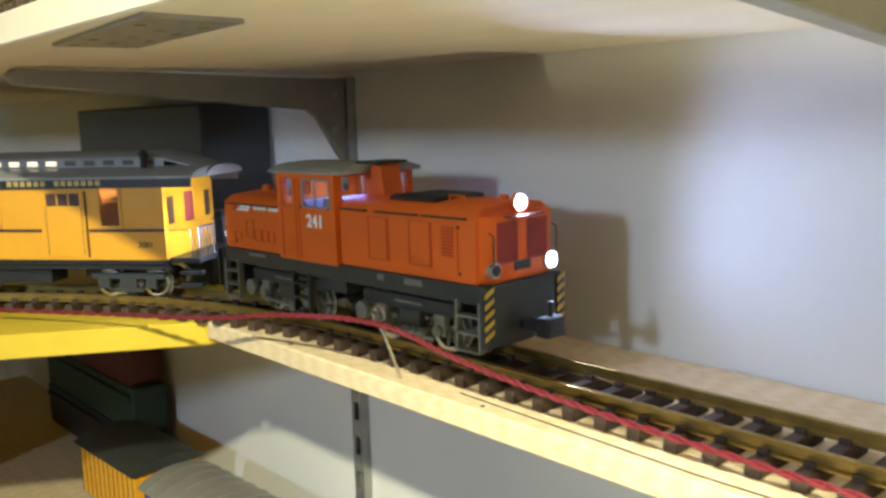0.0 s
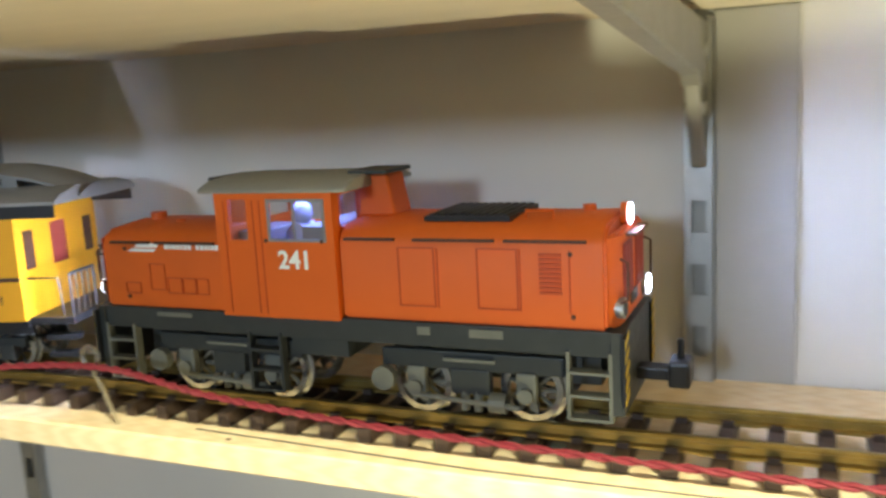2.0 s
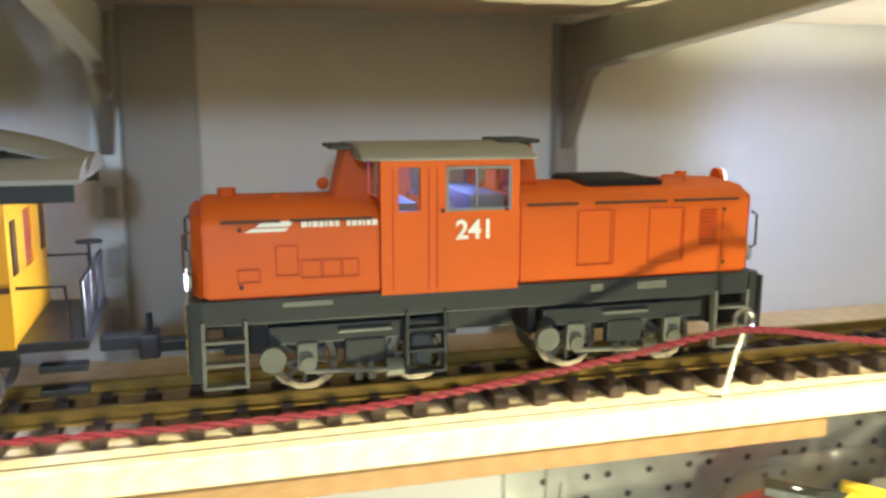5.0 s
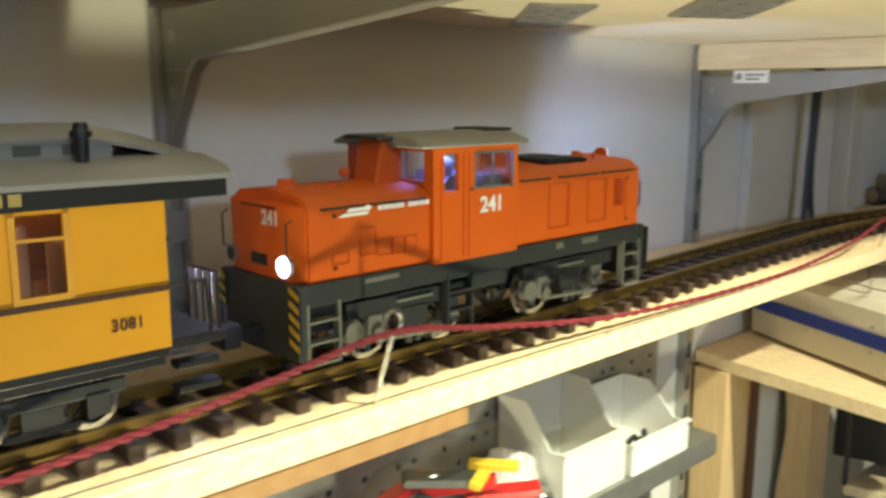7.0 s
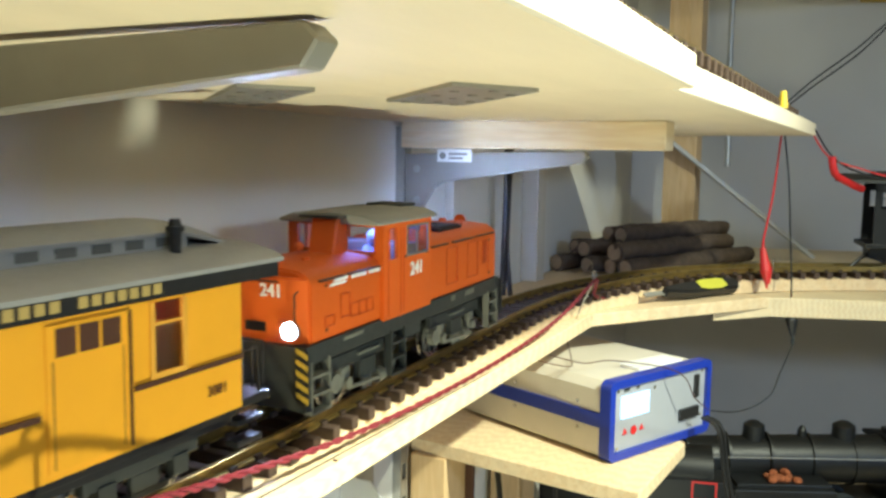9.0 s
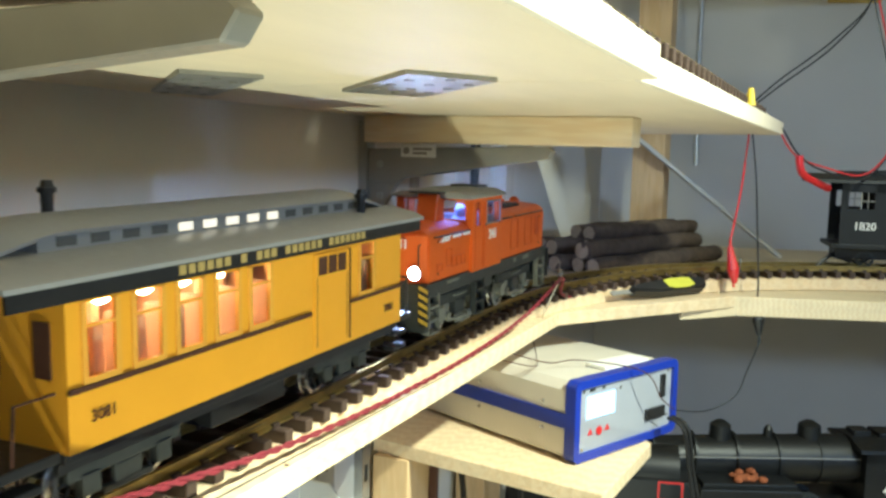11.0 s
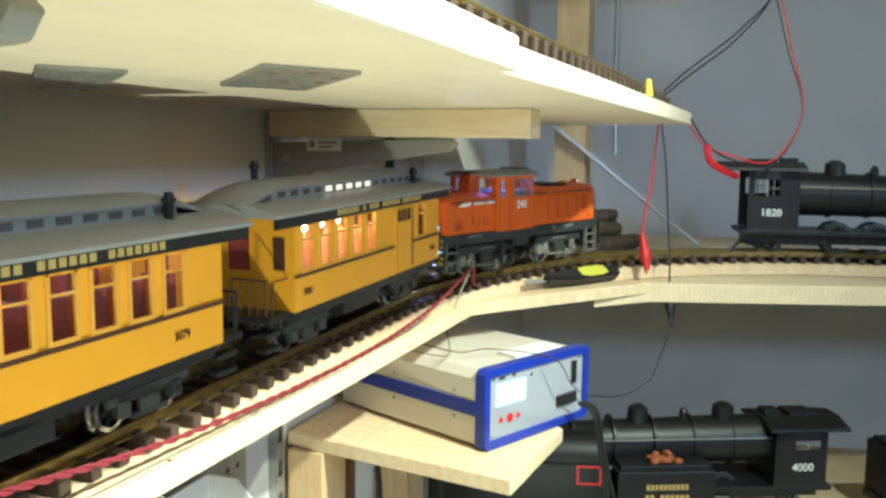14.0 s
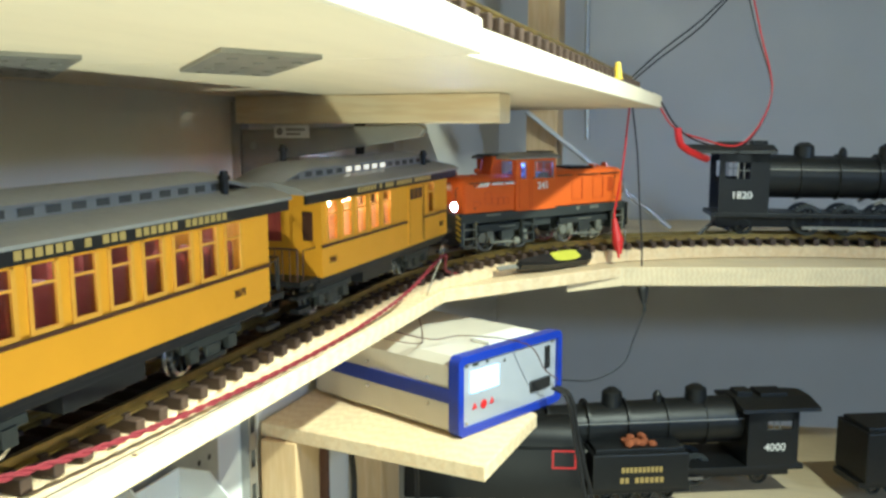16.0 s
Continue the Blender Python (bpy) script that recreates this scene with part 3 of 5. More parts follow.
    for nose in (-1, 1):
        for y in (-W + 0.006, W - 0.006):
            tube(bm, [(nose * HL, y, 0.094), (nose * (HL + 0.004), y, 0.096), (nose * (HL + 0.004), y, 0.116), (nose * HL, y, 0.118)], 0.0008, 6)
        box(bm, (nose * HL - 0.0006, -0.020, 0.1275 if nose > 0 else 0.123), (nose * HL + 0.0050 * (nose > 0) + 0.0006, 0.020, 0.1288 if nose > 0 else 0.1243))
    pieces("handrail", bm, COACH_TRIM, ob)
    # hood tops
    blocks("radiator_grille", BLACK, ob, [((0.062, -0.028, 0.1362), (0.114, 0.028, 0.1392))] + [((0.064 + 0.005 * k, -0.026, 0.1391), (0.067 + 0.005 * k, 0.026, 0.1402)) for k in range(10)], label="black louvred radiator cover on the hood")
    bm = bmesh.new()
    rod(bm, (0.150, 0.010, 0.136), (0.150, 0.010, 0.1410), 0.004)
    rod(bm, (-0.155, 0.0, 0.131), (-0.155, 0.0, 0.138), 0.0055)
    ball(bm, (-0.096, 0.018, 0.1375), 0.004)
    rod(bm, (-0.128, -0.010, 0.131), (-0.128, -0.010, 0.1345), 0.003)
    pieces("filler_cap", bm, ORANGE, ob)
    bm = bmesh.new()
    tube(bm, [(0.120, -0.018, 0.1365), (0.120, -0.018, 0.1412), (0.136, -0.018, 0.1412), (0.136, -0.018, 0.1365)], 0.0009, 6)
    part("lifting_eye", bm, ORANGE, ob)
    # noses: grille, lamps
    for nose in (-1, 1):
        z1 = 0.128 if nose > 0 else 0.1
        if nose > 0:
            # darker red paints in the shade of the recessed nose panels
            for lo in (-0.0285, 0.0055):
                blocks("nose_grille", NOSE_SHADED_RED, ob, [((HL + 0.0002, lo, 0.094), (HL + 0.0007, lo + 0.023, 0.1245))] + [((HL + 0.0006, lo + 0.0012 + 0.0028 * k, 0.095), (HL + 0.0013, lo + 0.0028 + 0.0028 * k, 0.1235)) for k in range(8)], label="ribbed radiator grille in shaded red")
        blocks("coupling_pocket", BLACK, ob, [((nose * HL - 0.0004, -0.009, 0.0875), (nose * HL + 0.0008, 0.009, 0.0945))])
        for y in (-0.031, 0.031):
            if y * nose < 0 and nose > 0 or y > 0 and nose < 0:
                bm = bmesh.new()
                rod(bm, (nose * (HL - 0.004), y, 0.0905), (nose * (HL + 0.0015), y, 0.0905), 0.0058, sides=20)
                ring = part("lamp_housing", bm, GALV, ob)
                bm = bmesh.new()
                rod(bm, (nose * (HL + 0.0016), y, 0.0905), (nose * (HL + 0.0022), y, 0.0905), 0.0042, sides=20)
                part("lens", bm, BLACK, ring, "dark unlit round lamp")
            else:
                headlamp(ob, (nose * HL, y, 0.0905), 0.0052, nose)
    headlamp(ob, (HL - 0.0058, 0.0, 0.1372), 0.0051, 1, "lit upper headlamp", 0.003)
    # white lettering: number, and bars for the name
    lettering("number", "241", 0.0155, Matrix.Translation((-0.0165, -cw - 0.0006, 0.1145)) @ SIDE, WHITE, ob, 0.0004)
    lettering("number", "241", 0.0125, Matrix.Translation((-HL - 0.0006, -0.014, 0.1170)) @ BACK, WHITE, ob, 0.0003)
    bm = bmesh.new()
    y = -W - 0.0005
    prism(bm, [(-0.1475, 0.1175), (-0.1255, 0.1175), (-0.1235, 0.1195), (-0.1430, 0.1195)], y - 0.0003, y, 1)
    prism(bm, [(-0.1415, 0.1202), (-0.1230, 0.1202), (-0.1205, 0.1232), (-0.1375, 0.1232)], y - 0.0003, y, 1)
    x = -0.1165
    for k, w in enumerate((0.0034, 0.0014, 0.0030, 0.0026, 0.0014, 0.0028, 0.0024, None, 0.0024, 0.0028, 0.0020, 0.0014, 0.0024, 0.0030)):
        if w is None:
            x += 0.0034
            continue
        box(bm, (x, y - 0.0003, 0.1194), (x + w, y, 0.1236 if k == 0 else 0.1226))
        x += w + 0.0007
    part("name_bar", bm, WHITE, ob, "white bars in place of lettering")
    # frame, steps, buffers beams
    blocks("frame", CHASSIS, ob, [((-HL - 0.002, -0.0425, 0.0655), (HL + 0.002, 0.0425, 0.0797)), ((-0.16, -0.014, 0.040), (-0.030, 0.014, 0.0656)), ((0.030, -0.014, 0.040), (0.16, 0.014, 0.0656)), ((-0.030, -0.036, 0.053), (0.010, 0.036, 0.0656))], 0.0008, "dark grey running frame")
    for nose in (-1, 1):
        bm = bmesh.new()
        prism(bm, [(nose * (HL + 0.0025), -0.043), (nose * (HL + 0.0025), 0.043), (nose * (HL - 0.004), 0.044), (nose * (HL - 0.004), -0.044)], 0.034, 0.0796)
        bmesh.ops.recalc_face_normals(bm, faces=bm.faces[:])
        beam = part("buffer_beam", bm, CHASSIS, ob)
        for y in (-0.0465, 0.0367):
            st = blocks("hazard_panel", BLACK, beam, [((nose * (HL + 0.003) - 0.001, y, 0.040), (nose * (HL + 0.003) + 0.001, y + 0.0098, 0.0775))])
            bm = bmesh.new()
            for k in range(5):
                z = 0.0405 + 0.0078 * k
                xx = nose * (HL + 0.0043)
                prism(bm, [(y, z), (y + 0.0098, z + 0.0046), (y + 0.0098, z + 0.0082), (y, z + 0.0038)], min(xx, xx - nose * 0.0004), max(xx, xx - nose * 0.0004), 0)
            part("yellow_stripe", bm, STRIPE, beam, "yellow hazard stripes")
        bm = bmesh.new()
        box(bm, (nose * (HL + 0.012) - 0.010, -0.006, 0.043), (nose * (HL + 0.012) + 0.010, 0.006, 0.050), 0.001)
        box(bm, (nose * (HL + 0.026) - 0.006, -0.010, 0.040), (nose * (HL + 0.026) + 0.006, 0.010, 0.055), 0.002)
        rod(bm, (nose * (HL + 0.026), 0, 0.050), (nose * (HL + 0.026), 0, 0.066), 0.002)
        part("coupler", bm, BLACK, ob, "black hook and loop coupler")
    for nose in (-1, 1):
        for y in (-0.0410, 0.0410):
            for x in (nose * 0.160, nose * 0.0 - 0.045):
                if x == -0.045 and nose > 0:
                    continue
                bm = bmesh.new()
                for d in (-0.0115, 0.0115):
                    box(bm, (x + d - 0.001, y - 0.003, 0.030), (x + d + 0.001, y + 0.003, 0.068))
                for z in (0.030, 0.043, 0.056):
                    box(bm, (x - 0.0115, y - 0.004, z), (x + 0.0115, y + 0.004, z + 0.0016))
                part("step", bm, CHASSIS if abs(x) < 0.1 else BOGIE, ob, "ladder step below the frame")
    # bogies
    for bx in (-0.080, 0.088):
        bg = blocks("bogie", CHASSIS, ob, [b for y in (-0.0345, 0.0295) for b in (((bx - 0.056, y, 0.050), (bx + 0.056, y + 0.005, 0.061)), ((bx - 0.012, y - 0.001, 0.036), (bx + 0.012, y + 0.006, 0.051)))], 0.001, "dark bogie side frame", True)
        bm = bmesh.new()
        for y in (-1, 1):
            for wx in (bx - 0.034, bx + 0.034):
                box(bm, (wx - 0.0060, y * 0.033 - 0.003, 0.034), (wx + 0.0060, y * 0.033 + 0.003, 0.051), 0.0015)
                rod(bm, (wx, y * 0.034, 0.0385), (wx, y * 0.039, 0.0385), 0.0045)
            rod(bm, (bx - 0.036, y * 0.0375, 0.0345), (bx + 0.030, y * 0.0375, 0.0310), 0.0016)
            rod(bm, (bx - 0.054, y * 0.034, 0.043), (bx - 0.054, y * 0.040, 0.043), 0.0075)
            rod(bm, (bx + 0.012, y * 0.034, 0.032), (bx + 0.022, y * 0.034, 0.032), 0.0060)
            rod(bm, (bx - 0.004, y * 0.033, 0.026), (bx - 0.004, y * 0.033, 0.038), 0.0026)
            rod(bm, (bx + 0.004, y * 0.033, 0.026), (bx + 0.004, y * 0.033, 0.038), 0.0026)
            box(bm, (bx - 0.016, y * 0.0345 - 0.002, 0.0555), (bx + 0.016, y * 0.0345 + 0.002, 0.0575), 0.0006)
        pieces("axle_box", bm, BOGIE, bg, "pale grey axle boxes and springs")
        for wx in (bx - 0.034, bx + 0.034):
            WHEELS.append(wheelset(ob, wx, 0.0185))
    blocks("tank_plate", BOGIE, ob, [((-0.128, -0.0432, 0.0745), (-0.100, -0.0422, 0.0775)), ((0.092, -0.0432, 0.0725), (0.112, -0.0422, 0.0775)), ((0.060, -0.0432, 0.0725), (0.068, -0.0422, 0.0775))], 0.0003)
    return ob


CW = 0.0555


def grid_wall(bm, us, zs, holes, thick, place):
    """A flat wall of one skin: cells between the lines us and zs, open where a hole's middle lies; place(u, z, d) sets a point."""
    us, zs = sorted(set(us)), sorted(set(zs))
    verts = {}

    def v(i, j, d):
        if (i, j, d) not in verts:
            verts[i, j, d] = bm.verts.new(place(us[i], zs[j], thick * d))
        return verts[i, j, d]

    def solid(i, j):
        if not (0 <= i < len(us) - 1 and 0 <= j < len(zs) - 1):
            return False
        u, z = (us[i] + us[i + 1]) / 2, (zs[j] + zs[j + 1]) / 2
        return not any(a < u < b and c < z < d for a, b, c, d in holes)
    for i in range(len(us) - 1):
        for j in range(len(zs) - 1):
            if not solid(i, j):
                continue
            for d in (0, 1):
                bm.faces.new((v(i, j, d), v(i + 1, j, d), v(i + 1, j + 1, d), v(i, j + 1, d)))
            for (di, dj), (p, q) in (((-1, 0), ((i, j), (i, j + 1))), ((1, 0), ((i + 1, j), (i + 1, j + 1))), ((0, -1), ((i, j), (i + 1, j))), ((0, 1), ((i, j + 1), (i + 1, j + 1)))):
                if not solid(i + di, j + dj):
                    bm.faces.new((v(*p, 0), v(*q, 0), v(*q, 1), v(*p, 1)))
    bmesh.ops.recalc_face_normals(bm, faces=bm.faces[:])


def window_wall(bm, y0, y1, spans, x0, x1, z0, za, zb, z1):
    """A coach side from x0 to x1 with openings from za to zb over the spans."""
    grid_wall(bm, [x0, x1] + [e for sp in spans for e in sp], [z0, za, zb, z1], [(a, b, za, zb) for a, b in spans], y1 - y0, lambda u, z, d: (u, y0 + d, z))


def passenger_coach(label, number, spans, doors, lit, bars):
    """spans: windows along the side; doors: baggage doors (x0, x1) with three small windows high up."""
    ob = thing("passenger_coach", label, "coach", "yellow coaches")
    z0, za, zb, z1 = 0.064, 0.0985, 0.1365, 0.1385
    small = [(a + 0.004 + k * (b - a - 0.008) / 3 + 0.001, a + 0.004 + (k + 1) * (b - a - 0.008) / 3 - 0.001) for a, b in doors for k in range(3)]
    for side in (-1, 1):
        bm = bmesh.new()
        ya, yb = (-CW, -CW + 0.0025) if side < 0 else (CW - 0.0025, CW)
        window_wall(bm, ya, yb, spans, -HL, HL, z0, za, zb, z1)
        wall = part("side_wall", bm, COACH, ob)
        bm = bmesh.new()
        y = side * (CW + 0.0002)
        for a, b in spans:
            for lo, hi in (((a - 0.002, za - 0.002), (b + 0.002, za + 0.0012)), ((a - 0.002, za), (a + 0.0012, zb)), ((b - 0.0012, za), (b + 0.002, zb)), ((a, 0.1245), (b, 0.1260))):
                box(bm, (lo[0], y - 0.0009, lo[1]), (hi[0], y + 0.0009, hi[1]))
        pieces("window_frame", bm, COACH_FRAME, wall)
        for a, b in spans:
            blocks("pane", TINTED, wall, [((a, side * (CW - 0.0016) - 0.0003, za), (b, side * (CW - 0.0016) + 0.0003, zb))]).visible_shadow = False
        # brown belt rail
        bm = bmesh.new()
        edge = -HL
        for a, b in sorted(doors) + [(HL, HL)]:
            if a - 0.004 > edge:
                box(bm, (edge, y - 0.0013, 0.0935), (min(a, HL) - 0.004 * (a < HL), y + 0.0013, 0.0962))
            edge = b + 0.004
        pieces("belt_rail", bm, COACH_TRIM, wall, "thin dark brown belt rail")
        for a, b in doors:
            dr = blocks("baggage_door", COACH, ob, [((a, y - 0.0009, 0.067), (b, y + 0.0009, 0.1355))], 0.0004, "yellow sliding baggage door")
            bm = bmesh.new()
            for c, d in small:
                if a <= c <= b:
                    box(bm, (c, y - 0.0012, 0.1205), (d, y + 0.0012, 0.1335))
            pieces("small_window", bm, COACH_TRIM, dr, "small dark door window")
            blocks("door_post", COACH_TRIM, dr, [((b + 0.001, y - 0.0012, 0.067), (b + 0.0022, y + 0.0012, 0.1355)), ((a + 0.003, y - 0.0011, 0.069), (a + 0.0036, y + 0.0011, 0.119)), ((b - 0.0036, y - 0.0011, 0.069), (b - 0.003, y + 0.0011, 0.119))])
        # letter board with gold bars, one a letter
        lb = blocks("letter_board", BLACK, ob, [((-HL - 0.033, side * (CW + 0.0012) - 0.0012, 0.1385), (HL + 0.033, side * (CW + 0.0012) + 0.0012, 0.1490))], label="black letter board with gold bars")
        bm = bmesh.new()
        yy = side * (CW + 0.0026)
        total = sum(n for n in bars) * 0.0078 + (len(bars) - 1) * 0.0080
        x = -total / 2 + 0.006
        for n in bars:
            for k in range(n):
                box(bm, (x, yy - 0.0002, 0.1410), (x + 0.0054, yy + 0.0002, 0.1464))
                x += 0.0078
            x += 0.0080
        pieces("gold_bar", bm, GOLD, lb)
    for xx in ((-HL + 0.028, HL - 0.048) if not doors else (-HL + 0.022, HL - 0.022)):
        lettering("number", number, 0.0085, Matrix.Translation((xx, -CW - 0.0006, 0.0795)) @ SIDE, COACH_TRIM, ob, 0.0001)
    # ends with a door and a window, floor, platforms
    for end in (-1, 1):
        bm = bmesh.new()
        xa, xb = sorted((end * HL, end * (HL - 0.0025)))
        grid_wall(bm, [-CW + 0.0026, -0.011, 0.011, CW - 0.0026], [z0, 0.098, 0.130, 0.149], [(-0.011, 0.011, 0.098, 0.130)], xb - xa, lambda u, z, d: (xa + d, u, z))
        wall = part("end_wall", bm, COACH, ob)
        blocks("end_pane", INTERIOR, wall, [((end * (HL - 0.0014) - 0.0004, -0.011, 0.098), (end * (HL - 0.0014) + 0.0004, 0.011, 0.130))], label="dark end door window")
        blocks("end_window", COACH_TRIM, wall, [((end * (HL + 0.0002) - 0.0006, y, 0.100), (end * (HL + 0.0002) + 0.0006, y + 0.011, 0.128)) for y in (-0.046, 0.035)])
        xa, xb = sorted((end * HL, end * (HL + 0.034)))
        blocks("platform", BLACK, ob, [((xa, -0.050, 0.060), (xb, 0.050, 0.0655)), ((end * (HL + 0.046) - 0.012, -0.007, 0.046), (end * (HL + 0.046) + 0.012, 0.007, 0.054)), ((end * (HL + 0.020) - 0.012, -0.046, 0.034), (end * (HL + 0.020) + 0.012, -0.036, 0.038)), ((end * (HL + 0.020) - 0.012, -0.046, 0.047), (end * (HL + 0.020) + 0.012, -0.036, 0.051))], 0.0008, "black end platform with steps", True)
        bm = bmesh.new()
        x = end * (HL + 0.032)
        for side in (-1, 1):
            tube(bm, smooth_line([(x, side * 0.014, 0.066), (x, side * 0.014, 0.094), (x, side * 0.017, 0.096), (x, side * 0.043, 0.096), (x, side * 0.046, 0.093), (x, side * 0.046, 0.066)], 3), 0.0011, 6)
            for k in range(3):
                rod(bm, (x, side * (0.022 + 0.008 * k), 0.066), (x, side * (0.022 + 0.008 * k), 0.095), 0.0007, sides=6)
            tube(bm, [(end * (HL + 0.001), side * 0.048, 0.094), (end * (HL + 0.024), side * 0.048, 0.094), (end * (HL + 0.026), side * 0.048, 0.066)], 0.0009, 6)
        rod(bm, (x - end * 0.003, 0.018, 0.066), (x - end * 0.003, 0.018, 0.106), 0.0011, sides=8)
        rod(bm, (x - end * 0.003, 0.018, 0.106), (x - end * 0.003, 0.018, 0.1072), 0.0075, sides=16)
        part("railing", bm, BLACK if end > 0 else COACH_TRIM, ob, "thin platform railing with brake wheel")
    blocks("coach_floor", BLACK, ob, [((-HL, -CW + 0.003, 0.0585), (HL, CW - 0.003, 0.0655)), ((-HL, -0.048, 0.0525), (HL, -0.044, 0.0584)), ((-HL, 0.044, 0.0525), (HL, 0.048, 0.0584)), ((-0.05, -0.038, 0.036), (0.03, -0.010, 0.0526)), ((0.045, 0.0, 0.036), (0.085, 0.034, 0.0526))], 0.0006, "", True)
    # clerestory roof
    bm = bmesh.new()
    L = HL + 0.036
    low = [(-0.0600, 0.1475), (-0.0600, 0.1500), (-0.052, 0.1540), (-0.0285, 0.1585), (0.0285, 0.1585), (0.052, 0.1540), (0.0600, 0.1500), (0.0600, 0.1475)]
    prism(bm, low, -L, L, 0)
    part("roof", bm, COACH_ROOF, ob, "grey lower roof with wide eaves", flat=False)
    bm = bmesh.new()
    prism(bm, [(-0.026, 0.1584), (-0.026, 0.1672), (0.026, 0.1672), (0.026, 0.1584)], -HL + 0.012, HL - 0.012, 0)
    cl = part("clerestory", bm, COACH_ROOF, ob)
    # rounded upper roof that bends down to the eaves at both ends
    bm = bmesh.new()
    rings = []
    n = 44
    for i in range(n + 1):
        x = -L - 0.002 + (2 * L + 0.004) * i / n
        d = max(0.0, abs(x) - (HL - 0.030)) / (L + 0.002 - HL + 0.030)
        drop = 0.0165 * (d ** 1.7)
        w = 0.0285 + 0.0 * d
        row = []
        for k in range(9):
            u = -1 + k / 4
            row.append(bm.verts.new((x, u * w, 0.1682 + 0.0068 * (1 - u * u) - drop)))
        for k in (8, 0):
            row.append(bm.verts.new((x, (-1 + k / 4) * w, 0.1662 - drop)))
        rings.append(row)
    for a, b in zip(rings, rings[1:]):
        for k in range(11):
            bm.faces.new((a[k], b[k], b[(k + 1) % 11], a[(k + 1) % 11]))
    bm.faces.new(rings[0])
    bm.faces.new(rings[-1])
    bmesh.ops.recalc_face_normals(bm, faces=bm.faces[:])
    part("upper_roof", bm, COACH_ROOF, ob, "grey rounded clerestory roof", flat=False)
    for side in (-1, 1):
        for k in range(14):
            x = -HL + 0.030 + k * (2 * HL - 0.060) / 13
            blocks("roof_light", glow_or_dark(lit and 4 <= k <= 8), cl, [((x - 0.0062, side * 0.0262 - 0.0004, 0.1602), (x + 0.0062, side * 0.0262 + 0.0004, 0.1652))])
    bm = bmesh.new()
    for x, y in ((HL - 0.030, -0.034), (-HL + 0.060, 0.020)):
        z = 0.155 if y < 0 else 0.170
        rod(bm, (x, y, z), (x, y, z + 0.017), 0.0032, 0.0038)
        rod(bm, (x, y, z + 0.014), (x, y, z + 0.017), 0.0052)
        rod(bm, (x, y, z + 0.017), (x, y, z + 0.021), 0.0040, 0.0030)
    part("smoke_jack", bm, BLACK, ob, "small black stove pipe")
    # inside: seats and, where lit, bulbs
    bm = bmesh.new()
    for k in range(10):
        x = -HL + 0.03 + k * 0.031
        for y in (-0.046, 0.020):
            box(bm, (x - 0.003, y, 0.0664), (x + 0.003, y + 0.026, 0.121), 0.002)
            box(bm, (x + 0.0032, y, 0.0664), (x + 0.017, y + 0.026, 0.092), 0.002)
    # seats of the lit coach carry the lamplight as a paler colour
    pieces("seat", bm, INTERIOR if not lit else LIT_SEAT, ob, "seat rows inside, red-brown, or paler tan where lit")
    if not lit:
        for k in range(6):
            bm = bmesh.new()
            ball(bm, (-0.14 + 0.056 * k, 0, 0.1425), 0.0032)
            part("ceiling_led", bm, COACH_DIM, ob, "dim white ceiling light inside")
    if lit:
        for x in (-0.135, -0.100, -0.065, -0.030, 0.005):
            bm = bmesh.new()
            ball(bm, (x, 0, 0.126), 0.0062)
            part("bulb", bm, COACH_LIGHT, ob, "warm glowing bulb inside")
    blocks("carpet", INTERIOR, ob, [((-HL + 0.003, -0.047, 0.0656), (HL - 0.003, 0.047, 0.0662))], label="red-brown inner floor")
    # trucks
    for bx in (-0.118, 0.118):
        tr = blocks("truck", CHASSIS, ob, [b for y in (-0.036, 0.032) for b in (((bx - 0.042, y, 0.040), (bx + 0.042, y + 0.004, 0.047)), ((bx - 0.018, y, 0.026), (bx + 0.018, y + 0.004, 0.030)), ((bx - 0.010, y, 0.030), (bx + 0.010, y + 0.004, 0.040)), ((bx - 0.033, y - 0.001, 0.030), (bx - 0.021, y + 0.005, 0.042)), ((bx + 0.021, y - 0.001, 0.030), (bx + 0.033, y + 0.005, 0.042)))], 0.0008, "black arch-bar truck", True)
        for wx in (bx - 0.027, bx + 0.027):
            WHEELS.append(wheelset(ob, wx, 0.0150, spokes=7, mat=CHASSIS))
    return ob


def glow_or_dark(lit):
    return COACH_LIGHT_PANE if lit else ROOF_PANE


COACH_LIGHT_PANE = glow("lit_roof_light", (1.0, 0.86, 0.62), 1.0)
ROOF_PANE = material("dark_roof_light", (0.13, 0.13, 0.12), 0.2, 0, 0.1, 60)

loco = diesel_locomotive()
PITCH = 0.033
coach_a = passenger_coach("yellow toy passenger coach with lit windows and grey roof", "3081", [(HL - 0.341 + PITCH * k, HL - 0.320 + PITCH * k) for k in range(5)] + [(HL - 0.071, HL - 0.048)], [(HL - 0.136, HL - 0.088)], True, (6, 1, 3, 6, 7))
coach_b = passenger_coach("yellow toy passenger coach with dark unlit windows", "3079", [(HL - 0.066 - PITCH * k, HL - 0.045 - PITCH * k) for k in range(9)], [], False, (6, 1, 3, 6, 7))

# where the locomotive's front stands along the line, time by time
FRONT = [(0, -0.284), (0.5, -0.216), (1, -0.156), (1.5, -0.096), (2, -0.022), (2.5, 0.049), (3, 0.121), (5.5, 0.479), (6, 0.550), (6.5, 0.619), (7, 0.689), (7.5, 0.757), (8, 0.825), (8.5, 0.893), (9, 0.962), (11.5, 1.301), (12, 1.366), (12.5, 1.428), (13, 1.488), (13.5, 1.542), (14, 1.589), (14.5, 1.630), (15, 1.662), (15.5, 1.687), (16, 1.708)]


def front_at(t):
    return float(np.interp(t, [a for a, b in FRONT], [b for a, b in FRONT]))


